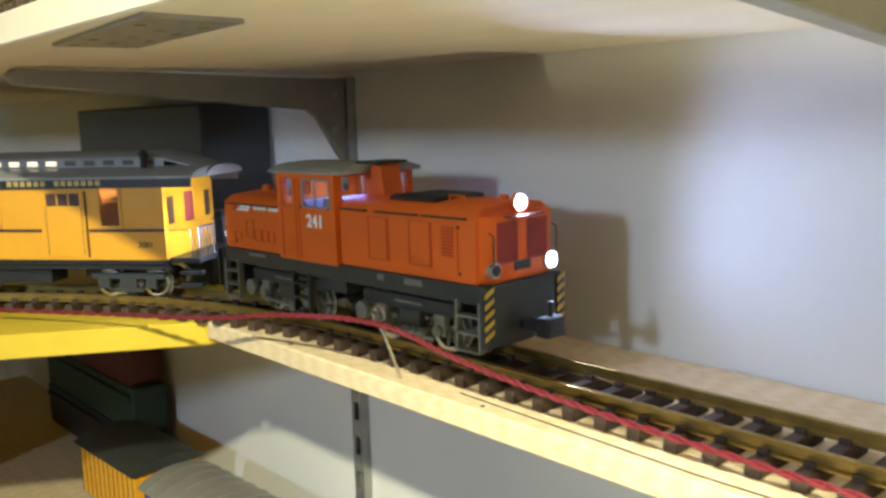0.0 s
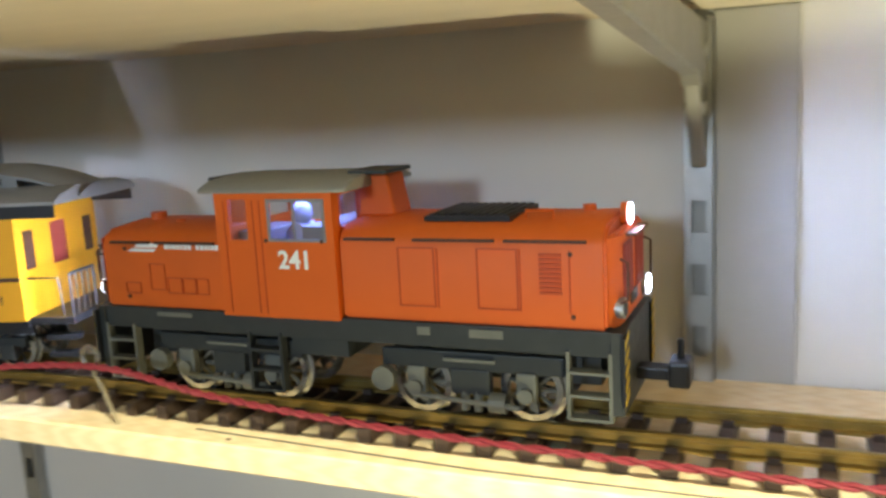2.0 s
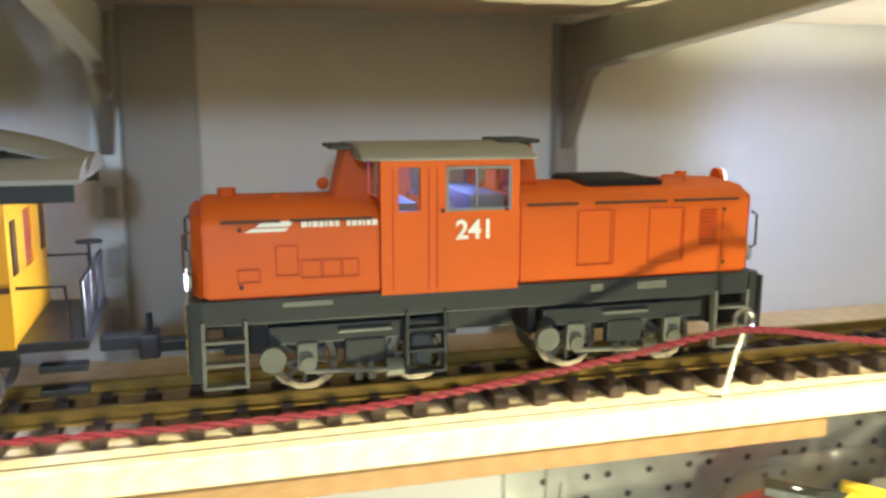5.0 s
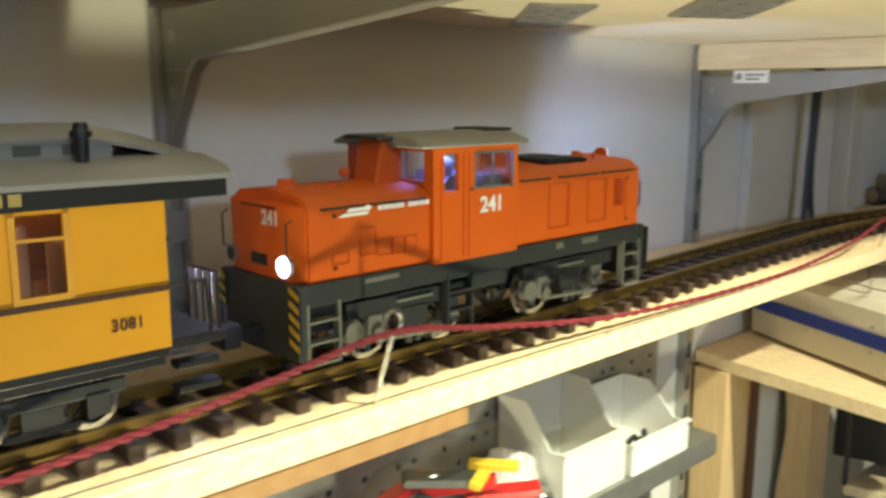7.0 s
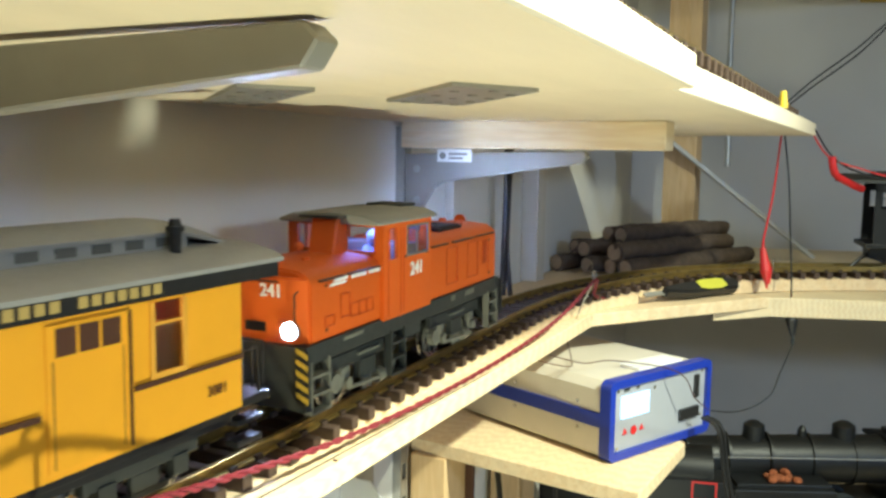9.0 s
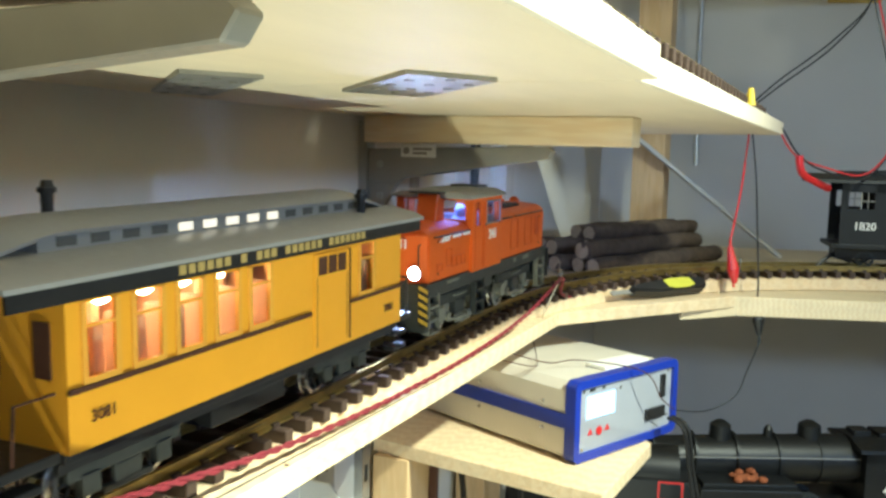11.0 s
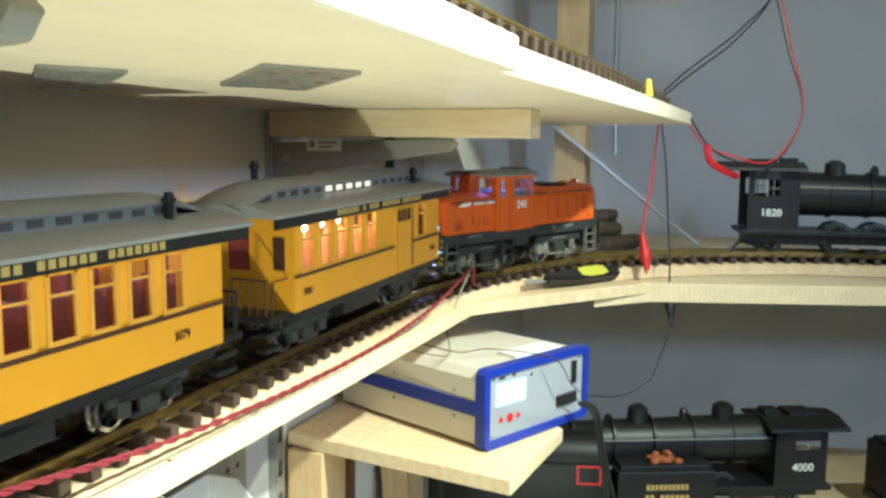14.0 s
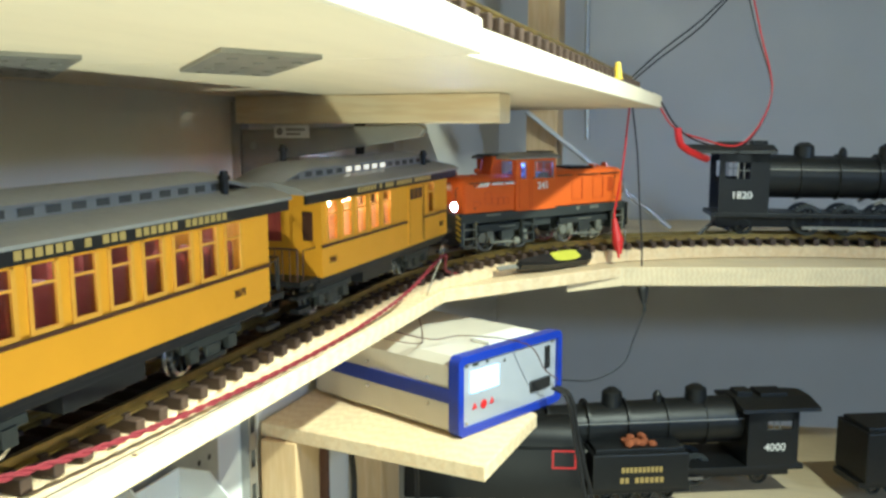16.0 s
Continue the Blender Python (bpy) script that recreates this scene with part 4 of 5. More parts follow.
def vehicle_pose(s, half):
    """A vehicle whose middle is s along the line, standing on pivots half apart from it."""
    xa, ya, _ = along(s - half)
    xb, yb, _ = along(s + half)
    za, zb = rise(s - half), rise(s + half)
    return pose((xa + xb) / 2, (ya + yb) / 2, (za + zb) / 2, 0, -math.degrees(math.atan2(zb - za, 2 * half)), math.degrees(math.atan2(yb - ya, xb - xa)))


def motions():
    for ob, back, half in ((loco, HL, 0.085), (coach_a, 3 * HL + 0.087, 0.118), (coach_b, 5 * HL + 0.087 + 0.108, 0.118)):
        walk(ob, [(t, vehicle_pose(front_at(t) - back, half)) for t, _ in FRONT])
    steps = [0.15 * k for k in range(107)] + [16.0]
    for ob, r in WHEELS:
        p = ob.location.copy()
        walk(ob, [(t, Matrix.Translation(p) @ Matrix.Rotation((front_at(t) + 0.279) / r, 4, "Y")) for t in steps])


# ---- hooks and the red cord ----
def screw_hook(base, top, label="zinc screw hook that holds the red cord"):
    ob = thing("screw_hook", label, "hook", "screw hooks", pose(*base))
    d = Vector(top) - Vector(base)
    bm = bmesh.new()
    ring = [Vector((0.0065 * math.sin(a), 0, 0.0065 - 0.0065 * math.cos(a))) for a in [2 * math.pi * k / 14 for k in range(13)]]
    tube(bm, [Vector((0, 0, -0.006)), d * 0.5, d * 0.86] + [d * 0.88 + p for p in ring], 0.0014, 8)
    part("wire", bm, STEEL, ob, flat=False)


screw_hook((-0.362, -0.187, 0.0), (-0.345, -0.224, 0.058))
screw_hook((0.381, -0.190, 0.0), (0.377, -0.217, 0.058))
screw_hook((1.222, -0.186, 0.0), (1.194, -0.222, 0.064))
screw_hook((1.62, -0.395, 0.0), (1.615, -0.402, 0.045))
CORD = smooth_line([(-1.15, -0.62, 0.012), (-0.92, -0.41, 0.012), (-0.75, -0.305, 0.014), (-0.58, -0.243, 0.024), (-0.46, -0.226, 0.042), (-0.343, -0.222, 0.052), (-0.27, -0.206, 0.034), (-0.17, -0.193, 0.020), (-0.02, -0.188, 0.0135), (0.12, -0.188, 0.0135), (0.22, -0.196, 0.024), (0.30, -0.206, 0.038), (0.377, -0.216, 0.052), (0.47, -0.206, 0.036), (0.62, -0.196, 0.014), (0.80, -0.192, 0.004), (0.98, -0.193, 0.006), (1.10, -0.207, 0.026), (1.194, -0.221, 0.058), (1.27, -0.20, 0.026), (1.36, -0.21, 0.004)], 26)
cord = thing("red_cord", "twisted red cord strung along the track through the hooks", "cord")
for phase in (0.0, math.pi):
    bm = bmesh.new()
    tube(bm, [p + Vector((0, 0.0013 * math.cos(phase + 1.15 * i), 0.0013 * math.sin(phase + 1.15 * i))) for i, p in enumerate(CORD)], 0.0013, 6)
    part("strand", bm, ROPE, cord, flat=False)
bm = bmesh.new()
tube(bm, [(-0.30, -0.1835, 0.0003), (-0.1, -0.1930, 0.0003), (0.2, -0.1885, 0.0003), (0.55, -0.1895, 0.0003), (0.9, -0.196, 0.0003)], 0.0006, 5)
tagged(part("drawn_line", bm, CHASSIS), "dark pencil line along the pine board", "marking")
bm = bmesh.new()
for x, y, r in ((-0.268, -0.1925, 0.0016), (-0.515, -0.192, 0.0022), (0.62, -0.195, 0.0018)):
    rod(bm, (x, y, -0.001), (x, y, 0.0005), r, sides=10)
pieces("knot", bm, COACH_TRIM, bpy.data.objects["track_shelf"])
bm = bmesh.new()
box(bm, (-0.035, -0.196, -0.033), (0.46, -0.176, -0.0186), 0.001)
tagged(part("front_batten", bm, pine("brown_batten", (0.30, 0.17, 0.07), (1.0, 9.0, 9.0))), "brown pine batten under the front of the track board", "batten")


# ---- the digital control box on its small shelf ----
def control_box():
    W, D, H = 0.213, 0.268, 0.100
    g = W / 0.187
    ob = thing("control_box", "cream metal control box with blue frame and lit display", "control unit", m=pose(1.117, -0.262, -0.1525, 0, 0, -24.5))
    bm = bmesh.new()
    prism(bm, [(0.006, 0.004), (W - 0.006, 0.004), (W - 0.004, 0.008), (W - 0.004, H - 0.014), (W - 0.014, H - 0.004), (0.014, H - 0.004), (0.004, H - 0.014), (0.004, 0.008)], 0.008, D, 1)
    case = part("casing", bm, CREAM, ob, "cream sheet metal casing")
    blocks("side_stripe", BLUE, ob, [((0.0015, 0.012, 0.040), (0.0045, D - 0.004, 0.058))], 0.0006, "blue stripe along the side")
    bm = bmesh.new()
    for x, z in ((0.003, 0.066), (0.003, 0.033)):
        for y in (0.05, 0.16):
            ball(bm, (x, y, z), 0.0026)
    pieces("screw", bm, STEEL, case)
    # rounded frame
    bm = bmesh.new()

    def outline(inset, r):
        pts = []
        for cx, cz, a0 in ((W - inset - r, inset + r, -90), (W - inset - r, H - inset - r, 0), (inset + r, H - inset - r, 90), (inset + r, inset + r, 180)):
            for k in range(5):
                a = radians(a0 + 22.5 * k)
                pts.append((cx + r * math.cos(a), cz + r * math.sin(a)))
        return pts
    o, i = outline(0.0, 0.010), outline(0.010, 0.004)
    rings = [[bm.verts.new((x, y, z)) for x, z in pts] for pts, y in ((o, 0.012), (o, -0.004), (i, -0.004), (i, 0.012))]
    for a, b in zip(rings, rings[1:] + rings[:1]):
        for k in range(20):
            bm.faces.new((a[k], a[(k + 1) % 20], b[(k + 1) % 20], b[k]))
    bmesh.ops.recalc_face_normals(bm, faces=bm.faces[:])
    part("front_frame", bm, BLUE, ob, "blue rounded front frame")
    panel = blocks("front_panel", SILVER, ob, [((0.0095, 0.0, 0.0095), (W - 0.0095, 0.006, H - 0.0095))], label="silver front panel")
    blocks("display", SCREEN, panel, [((0.022 * g, -0.0016, 0.050), (0.070 * g, -0.0002, 0.078))], 0.0004, "bright blue-white display")
    bm = bmesh.new()
    rod(bm, (0.030 * g, 0, 0.032), (0.030 * g, -0.0016, 0.032), 0.0055, 0.004, 3)
    rod(bm, (0.0445 * g, 0, 0.032), (0.0445 * g, -0.0016, 0.032), 0.0055, sides=12)
    rod(bm, (0.059 * g, 0, 0.032), (0.059 * g, -0.0016, 0.032), 0.0055, 0.004, 3)
    pieces("button", bm, RED, panel, "red push button")
    blocks("socket", BLACK, panel, [((0.156 * g, -0.003, 0.052), (0.164 * g, 0, 0.082))], label="black socket")
    blocks("socket", BLACK, panel, [((0.128 * g, -0.004, 0.026), (0.164 * g, 0, 0.040))], label="black socket")
    bm = bmesh.new()
    for x, z in ((0.080, 0.080), (0.171, 0.086), (0.171, 0.026), (0.016, 0.086), (0.016, 0.014)):
        rod(bm, (x * g, 0, z), (x * g, -0.0014, z), 0.0022, sides=10)
    pieces("panel_screw", bm, STEEL, panel)
    blocks("print", CHASSIS, panel, [((0.030, -0.0004, 0.083), (0.036 * g, 0.0002, 0.087)), ((0.048 * g, -0.0004, 0.083), (0.053 * g, 0.0002, 0.087))])
    return ob


control_box()
slip = thing("paper_slip", "white paper slip on the control box", "paper", m=pose(1.250, -0.285, -0.0563, 0, 0, -26))
blocks("sheet", WHITE, slip, [((-0.045, -0.016, 0), (0.045, 0.016, 0.005))], 0.001)


def cable(name, pts, r, mat, label, smooth=8):
    bm = bmesh.new()
    tube(bm, smooth_line(pts, smooth), r, 7)
    return tagged(part(name, bm, mat, flat=False), label, "cable")


for k, (a, b) in enumerate((((1.255, -0.352, -0.120), (1.30, -0.42, -0.42)), ((1.262, -0.356, -0.120), (1.335, -0.43, -0.42)))):
    cable("output_cable", [a, (a[0] - 0.008, a[1] - 0.022, a[2] - 0.012), (a[0] + 0.014, a[1] - 0.032, a[2] - 0.09), b], 0.0028, BLACK, "dark grey cable hanging from the control box")
cable("thin_wire", [(1.13, -0.18, -0.03), (1.17, -0.215, -0.046), (1.205, -0.245, -0.0465), (1.21, -0.325, -0.052), (1.235, -0.345, -0.09), (1.262, -0.358, -0.110)], 0.0008, COACH_TRIM, "thin brown wire over the control box")
cable("thin_wire", [(1.10, -0.16, -0.03), (1.15, -0.20, -0.048), (1.20, -0.19, -0.049), (1.24, -0.17, -0.03)], 0.0008, COACH_TRIM, "thin brown wire looped on the control box")
board("box_shelf", [(1.100, -0.006), (1.046, -0.318), (1.245, -0.334), (1.47, -0.10), (1.47, -0.006)], -0.172, -0.1535, PINE, "pale pine plank that carries the control box")


def post(x0, x1, y0, y1, z0, z1, mat, label):
    bm = bmesh.new()
    box(bm, (x0, y0, z0), (x1, y1, z1), 0.002)
    tagged(part("wooden_post", bm, mat), label, "post")


post(1.088, 1.158, -0.062, -0.012, -1.298, -0.1725, PINE_Z, "light pine post under the small shelf")
post(1.150, 1.157, -0.075, -0.063, -0.6, -0.1725, COACH_TRIM, "narrow dark batten on the pine post")
post(1.37, 1.45, -0.06, -0.012, -1.298, -0.1725, PINE_Z, "second pine post against the wall")
cable("black_cable", [(1.16, -0.10, -0.1725), (1.135, -0.12, -0.24), (1.115, -0.12, -0.34), (1.11, -0.12, -0.5)], 0.004, BLACK, "black cable beside the post")
cable("black_cable", [(1.27, -0.11, -0.1725), (1.33, -0.13, -0.25), (1.37, -0.12, -0.40)], 0.004, BLACK, "black cable beside the post")
cable("black_cable", [(1.36, -0.03, 0.2535), (1.365, -0.03, 0.16), (1.36, -0.03, 0.07), (1.352, -0.032, 0.0)], 0.005, BLACK, "black cable running down the wall")
cable("black_cable", [(1.385, -0.03, 0.2535), (1.375, -0.03, 0.16), (1.372, -0.03, 0.07), (1.352, -0.045, 0.0)], 0.004, BLACK, "black cable running down the wall")
bm = bmesh.new()
box(bm, (1.205, -0.014, 0.0005), (1.33, -0.0005, 0.250), 0.001)
tagged(part("wall_panel", bm, CREAM), "cream panel fixed on the back wall", "panel")
bm = bmesh.new()
box(bm, (1.515, -0.030, 0.0005), (1.555, -0.0005, 0.2535), 0.001)
tagged(part("wall_stud", bm, CREAM), "cream painted stud on the back wall", "stud")

# perforated panel behind the parts
peg = thing("perforated_panel", "grey perforated metal panel on the lower wall", "pegboard")
blocks("panel", GALV, peg, [((0.30, -0.008, -0.72), (1.0, -0.0005, -0.095))], 0.0008)
# holes are flat discs, the shade inside them painted near-black
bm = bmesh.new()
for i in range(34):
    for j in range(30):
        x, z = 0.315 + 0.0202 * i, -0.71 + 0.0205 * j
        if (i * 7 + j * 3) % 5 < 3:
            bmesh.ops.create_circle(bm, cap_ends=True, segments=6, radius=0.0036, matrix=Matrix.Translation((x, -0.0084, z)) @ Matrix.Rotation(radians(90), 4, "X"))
tagged(part("hole", bm, HOLE_SHADE, peg), kind="stuff")

# rail on the perforated panel with open bins and parts in bags
bm = bmesh.new()
box(bm, (0.31, -0.105, -0.222), (0.985, -0.0085, -0.2142), 0.001)
box(bm, (0.31, -0.1055, -0.240), (0.985, -0.1035, -0.2221))
tagged(part("bin_rail", bm, GALV), "grey steel ledge on the perforated panel", "ledge")
TRANSLUCENT = material("milky_plastic", (0.66, 0.66, 0.62), 0.35, 0, 0.05, 20)
BIN_WHITE = material("white_bin_plastic", (0.78, 0.78, 0.75), 0.4, 0, 0.03, 20)


def open_bin(name, m, w, d, h, lip, mat, label):
    """A storage bin: open above, with sides that slope down to a low front lip."""
    ob = thing(name, label, "storage bin", "storage bins", m)
    t = 0.0025
    bm = bmesh.new()
    box(bm, (-w / 2, -d, 0.0), (w / 2, 0, t))
    part("bottom", bm, mat, ob)
    for x in (-w / 2, w / 2 - t):
        bm = bmesh.new()
        prism(bm, [(0, t + 0.0002), (0, h), (-d * 0.42, h), (-d * 0.80, lip), (-d, lip), (-d, t + 0.0002)], x, x + t, 0)
        part("side", bm, mat, ob)
    bm = bmesh.new()
    box(bm, (-w / 2 + t + 0.0002, -t, t + 0.0002), (w / 2 - t - 0.0002, 0, h), 0.0006)
    part("back", bm, mat, ob)
    bm = bmesh.new()
    box(bm, (-w / 2 + t + 0.0002, -d, t + 0.0002), (w / 2 - t - 0.0002, -d + t, lip), 0.0006)
    part("front_lip", bm, mat, ob)
    bm = bmesh.new()
    box(bm, (-w / 2 - 0.002, -d - 0.003, lip), (w / 2 + 0.002, -d + 0.004, lip + 0.003), 0.0008)
    part("rim", bm, mat, ob)
    return ob


open_bin("storage_bin", pose(0.745, -0.012, -0.2138), 0.105, 0.088, 0.098, 0.055, TRANSLUCENT, "tall milky plastic open storage bin")
tray = open_bin("storage_bin", pose(0.862, -0.012, -0.2138), 0.112, 0.092, 0.070, 0.034, BIN_WHITE, "white plastic open bin with black clips inside")
for k, x in enumerate((0.838, 0.858, 0.880)):
    clip = thing("spring_clip", "black plastic clip lying in the white bin", "clip", "black clips", pose(x, -0.066, -0.2108, 0, 0, 20 * k))
    bm = bmesh.new()
    tube(bm, smooth_line([(-0.010, 0.004, 0.003), (-0.008, 0.0, 0.014), (0.006, -0.004, 0.016), (0.010, -0.006, 0.003)], 5), 0.003, 7)
    part("spring", bm, BLACK, clip, flat=False)
bag = thing("parts_bag", "clear plastic bag with red and yellow model parts", "plastic bag", m=pose(0.560, -0.062, -0.2138))
rng = random.Random(7)
for k in range(9):
    bm = bmesh.new()
    x, y, z = rng.uniform(-0.07, 0.06), rng.uniform(-0.028, 0.018), 0.010 + 0.0075 * k
    box(bm, (x - 0.035, y - 0.008, z - 0.004), (x + 0.035, y + 0.008, z + 0.005), 0.001, pose(0, 0, 0, rng.uniform(-12, 12), rng.uniform(-14, 14), rng.uniform(-60, 60)))
    part("plastic_part", bm, (RED, RED, CHASSIS)[k % 3], bag, "toy part in the bag")
for k, a in enumerate((28, -52)):
    bm = bmesh.new()
    box(bm, (-0.002 + 0.016 * k, -0.038, 0.066 + 0.006 * k), (0.044 + 0.016 * k, -0.027, 0.073 + 0.006 * k), 0.001, pose(0, 0, 0, 10, 0, a))
    part("yellow_part", bm, YELLOW_PAINT_SHADE, bag, "yellow toy part in the bag")
BAG = glass("bag_film", (0.93, 0.93, 0.93), 0.12)
bm = bmesh.new()
bmesh.ops.create_icosphere(bm, subdivisions=4, radius=1.0, matrix=Matrix.Translation((0.01, -0.005, 0.050)) @ Matrix.Diagonal((0.115, 0.044, 0.052, 1)))
for v in bm.verts:
    v.co += 0.012 * noise.noise_vector(v.co * 28) + 0.004 * noise.noise_vector(v.co * 90)
    v.co.z = max(v.co.z, 0.0004)
film_ob = part("film", bm, BAG, bag, "crinkled clear film", flat=False)
film_ob.visible_shadow = False
can = thing("metal_knob", "small bright metal knob beside the housing", "knob", m=pose(0.672, -0.085, -0.2138))
bm = bmesh.new()
rod(bm, (0, 0, 0), (0, 0, 0.018), 0.018, 0.016, 18)
ball(bm, (0, 0, 0.020), 0.015, (1, 1, 0.5))
part("knob", bm, STEEL, can, flat=False)
crumple = thing("crumpled_bag", "crumpled white plastic sheet beside the housing", "plastic sheet", m=pose(0.664, -0.050, -0.2138))
bm = bmesh.new()
bmesh.ops.create_icosphere(bm, subdivisions=4, radius=1.0, matrix=Matrix.Translation((0, 0, 0.026)) @ Matrix.Diagonal((0.034, 0.028, 0.030, 1)))
for v in bm.verts:
    v.co += 0.008 * noise.noise_vector(v.co * 44) + 0.004 * noise.noise_vector(v.co * 110)
    v.co.z = max(v.co.z, 0.0004)
part("sheet", bm, TRANSLUCENT, crumple)


# ---- steam locomotives ----
LOCO_BLACK = material("satin_black_metal", (0.009, 0.010, 0.011), 0.45, 0.0, 0.2, 60, 0.15)


def steam_locomotive(name, label, m, number, side, half=0.25, scale=1.0, low=0.0):
    """Boiler forward along +x, cab at the back; the number stands on the given side."""
    ob = thing(name, label, "steam locomotive", m=m)
    k = scale
    bm = bmesh.new()
    rod(bm, (0.070 * k, 0, 0.113 * k), (0.40 * k, 0, 0.108 * k), 0.036 * k, 0.031 * k, 24)
    rod(bm, (0.40 * k, 0, 0.108 * k), (0.45 * k, 0, 0.108 * k), 0.033 * k, 0.033 * k, 24)
    boiler = part("boiler", bm, LOCO_BLACK, ob, flat=False)
    for x in (0.13, 0.19, 0.25, 0.31, 0.37):
        bm = bmesh.new()
        rod(bm, (x * k, 0, 0.112 * k), (x * k + 0.004, 0, 0.112 * k), 0.0375 * k, 0.0375 * k, 24)
        part("boiler_band", bm, LOCO_BLACK, boiler, flat=False)
    for x, r, h, nm in ((0.14, 0.017, 0.022, "steam_dome"), (0.27, 0.016, 0.020, "sand_dome"), (0.42, 0.011, 0.034, "chimney"), (0.20, 0.007, 0.014, "whistle")):
        bm = bmesh.new()
        rod(bm, (x * k, 0, 0.138 * k), (x * k, 0, (0.140 + h) * k), r * k, r * k * 0.92, 16)
        rod(bm, (x * k, 0, (0.140 + h) * k), (x * k, 0, (0.146 + h) * k), r * k * 0.92, r * k * 0.4, 16)
        part(nm, bm, LOCO_BLACK, ob, flat=False)
    w = 0.050 * k
    bm = bmesh.new()
    for y in (-w, w - 0.003):
        box(bm, (0.0, y, 0.055 * k), (0.078 * k, y + 0.003, 0.110 * k))
        box(bm, (0.0, y, 0.110 * k), (0.010 * k, y + 0.003, (0.150 - low) * k))
        box(bm, (0.048 * k, y, 0.110 * k), (0.078 * k, y + 0.003, (0.150 - low) * k))
        box(bm, (0.0, y, (0.136 - low) * k), (0.078 * k, y + 0.003, (0.152 - low) * k))
    box(bm, (0.075 * k, -w + 0.003, 0.055 * k), (0.078 * k, w - 0.003, (0.150 - low) * k))
    cab = pieces("cab_wall", bm, LOCO_BLACK, ob)[0]
    bm = bmesh.new()
    for y in (-w + 0.001, w - 0.002):
        box(bm, (0.028 * k, y, 0.110 * k), (0.030 * k, y + 0.001, (0.136 - low) * k))
        box(bm, (0.030 * k, y, (0.122 - low) * k), (0.048 * k, y + 0.001, (0.1235 - low) * k))
        box(bm, (0.038 * k, y, 0.110 * k), (0.0392 * k, y + 0.001, (0.136 - low) * k))
    part("sash", bm, GREY_STEEL, cab)
    bm = bmesh.new()
    prism(bm, [(-w - 0.004, (0.150 - low) * k), (w + 0.004, (0.150 - low) * k), (w + 0.003, (0.155 - low) * k), (0.02, (0.164 - low) * k), (-0.02, (0.164 - low) * k), (-w - 0.003, (0.155 - low) * k)], (-0.045 + low) * k, 0.088 * k, 0)
    part("cab_roof", bm, LOCO_BLACK, ob)
    blocks("roof_hatch", LOCO_BLACK, ob, [((0.004 * k, -0.022, (0.163 - low) * k), (0.046 * k, 0.022, (0.169 - low) * k)), ((0.056 * k, -0.016, (0.162 - low) * k), (0.080 * k, 0.016, (0.171 - low) * k))], 0.001)
    blocks("running_board", LOCO_BLACK, ob, [((-0.01 * k, -w, 0.048 * k), (0.46 * k, w, 0.055 * k)), ((0.0, -0.025 * k, 0.030 * k), (0.44 * k, 0.025 * k, 0.048 * k)), ((0.45 * k, -w, 0.030 * k), (0.462 * k, w, 0.050 * k))], 0.001)
    bm = bmesh.new()
    for y in (-1, 1):
        rod(bm, (0.39 * k, y * 0.040 * k, 0.040 * k), (0.445 * k, y * 0.040 * k, 0.040 * k), 0.014 * k, sides=16)
    pieces("cylinder", bm, LOCO_BLACK, ob)
    for x, r in ((0.045, 0.013), (0.145, 0.024), (0.205, 0.024), (0.265, 0.024), (0.325, 0.024), (0.425, 0.012)):
        ws, _ = wheelset(ob, x * k, r * k, 0.0245, 12, LOCO_BLACK)
        ws.location.z = 0.0195 + r * k
    bm = bmesh.new()
    for y in (-1, 1):
        box(bm, (0.135 * k, y * 0.033 - 0.0015, 0.028 * k), (0.335 * k, y * 0.033 + 0.0015, 0.033 * k))
        box(bm, (0.205 * k, y * 0.037 - 0.0015, 0.030 * k), (0.40 * k, y * 0.037 + 0.0015, 0.034 * k), 0, pose(0, 0, 0, 0, -2, 0))
    pieces("side_rod", bm, GREY_STEEL, ob, "dull steel side rod")
    bm = bmesh.new()
    for y in (-1, 1):
        tube(bm, [(0.08 * k, y * 0.040 * k, 0.125 * k), (0.42 * k, y * 0.037 * k, 0.122 * k)], 0.0012, 6)
        tube(bm, smooth_line([(0.24 * k, y * 0.040 * k, 0.07 * k), (0.28 * k, y * 0.044 * k, 0.085 * k), (0.36 * k, y * 0.044 * k, 0.08 * k), (0.40 * k, y * 0.042 * k, 0.05 * k)], 4), 0.003, 6)
    pieces("pipe", bm, GREY_STEEL, ob)
    turn = SIDE if side < 0 else Matrix.Rotation(radians(180), 4, "Z") @ SIDE
    if number:
        lettering("number", number, 0.0165 * k, Matrix.Translation((0.036 * k, side * (w + 0.0006), 0.083 * k)) @ turn, WHITE, ob, 0.0002)
    return ob


xa, ya, _ = along(1.955)
xb, yb, _ = along(2.30)
turn18 = math.atan2(yb - ya, xb - xa)
steam_locomotive("steam_locomotive", "black toy steam locomotive waiting on the corner track", pose(xa - 0.045 * math.cos(turn18), ya - 0.045 * math.sin(turn18), rise(2.0), 0, 0, math.degrees(turn18)), "1820", -1, scale=1.06)
board("far_lower_shelf", [(1.42, -0.10), (1.50, -0.62), (1.68, -1.3), (2.25, -1.3), (2.02, -0.12)], -0.440, -0.422, PINE_Y, "low pine shelf along the end wall with stored engines")
steam_locomotive("steam_locomotive", "black toy steam locomotive stored on the low shelf", pose(1.775, -0.672, -0.422, 0, 0, 114), "4000", 1, scale=1.17, low=0.013)


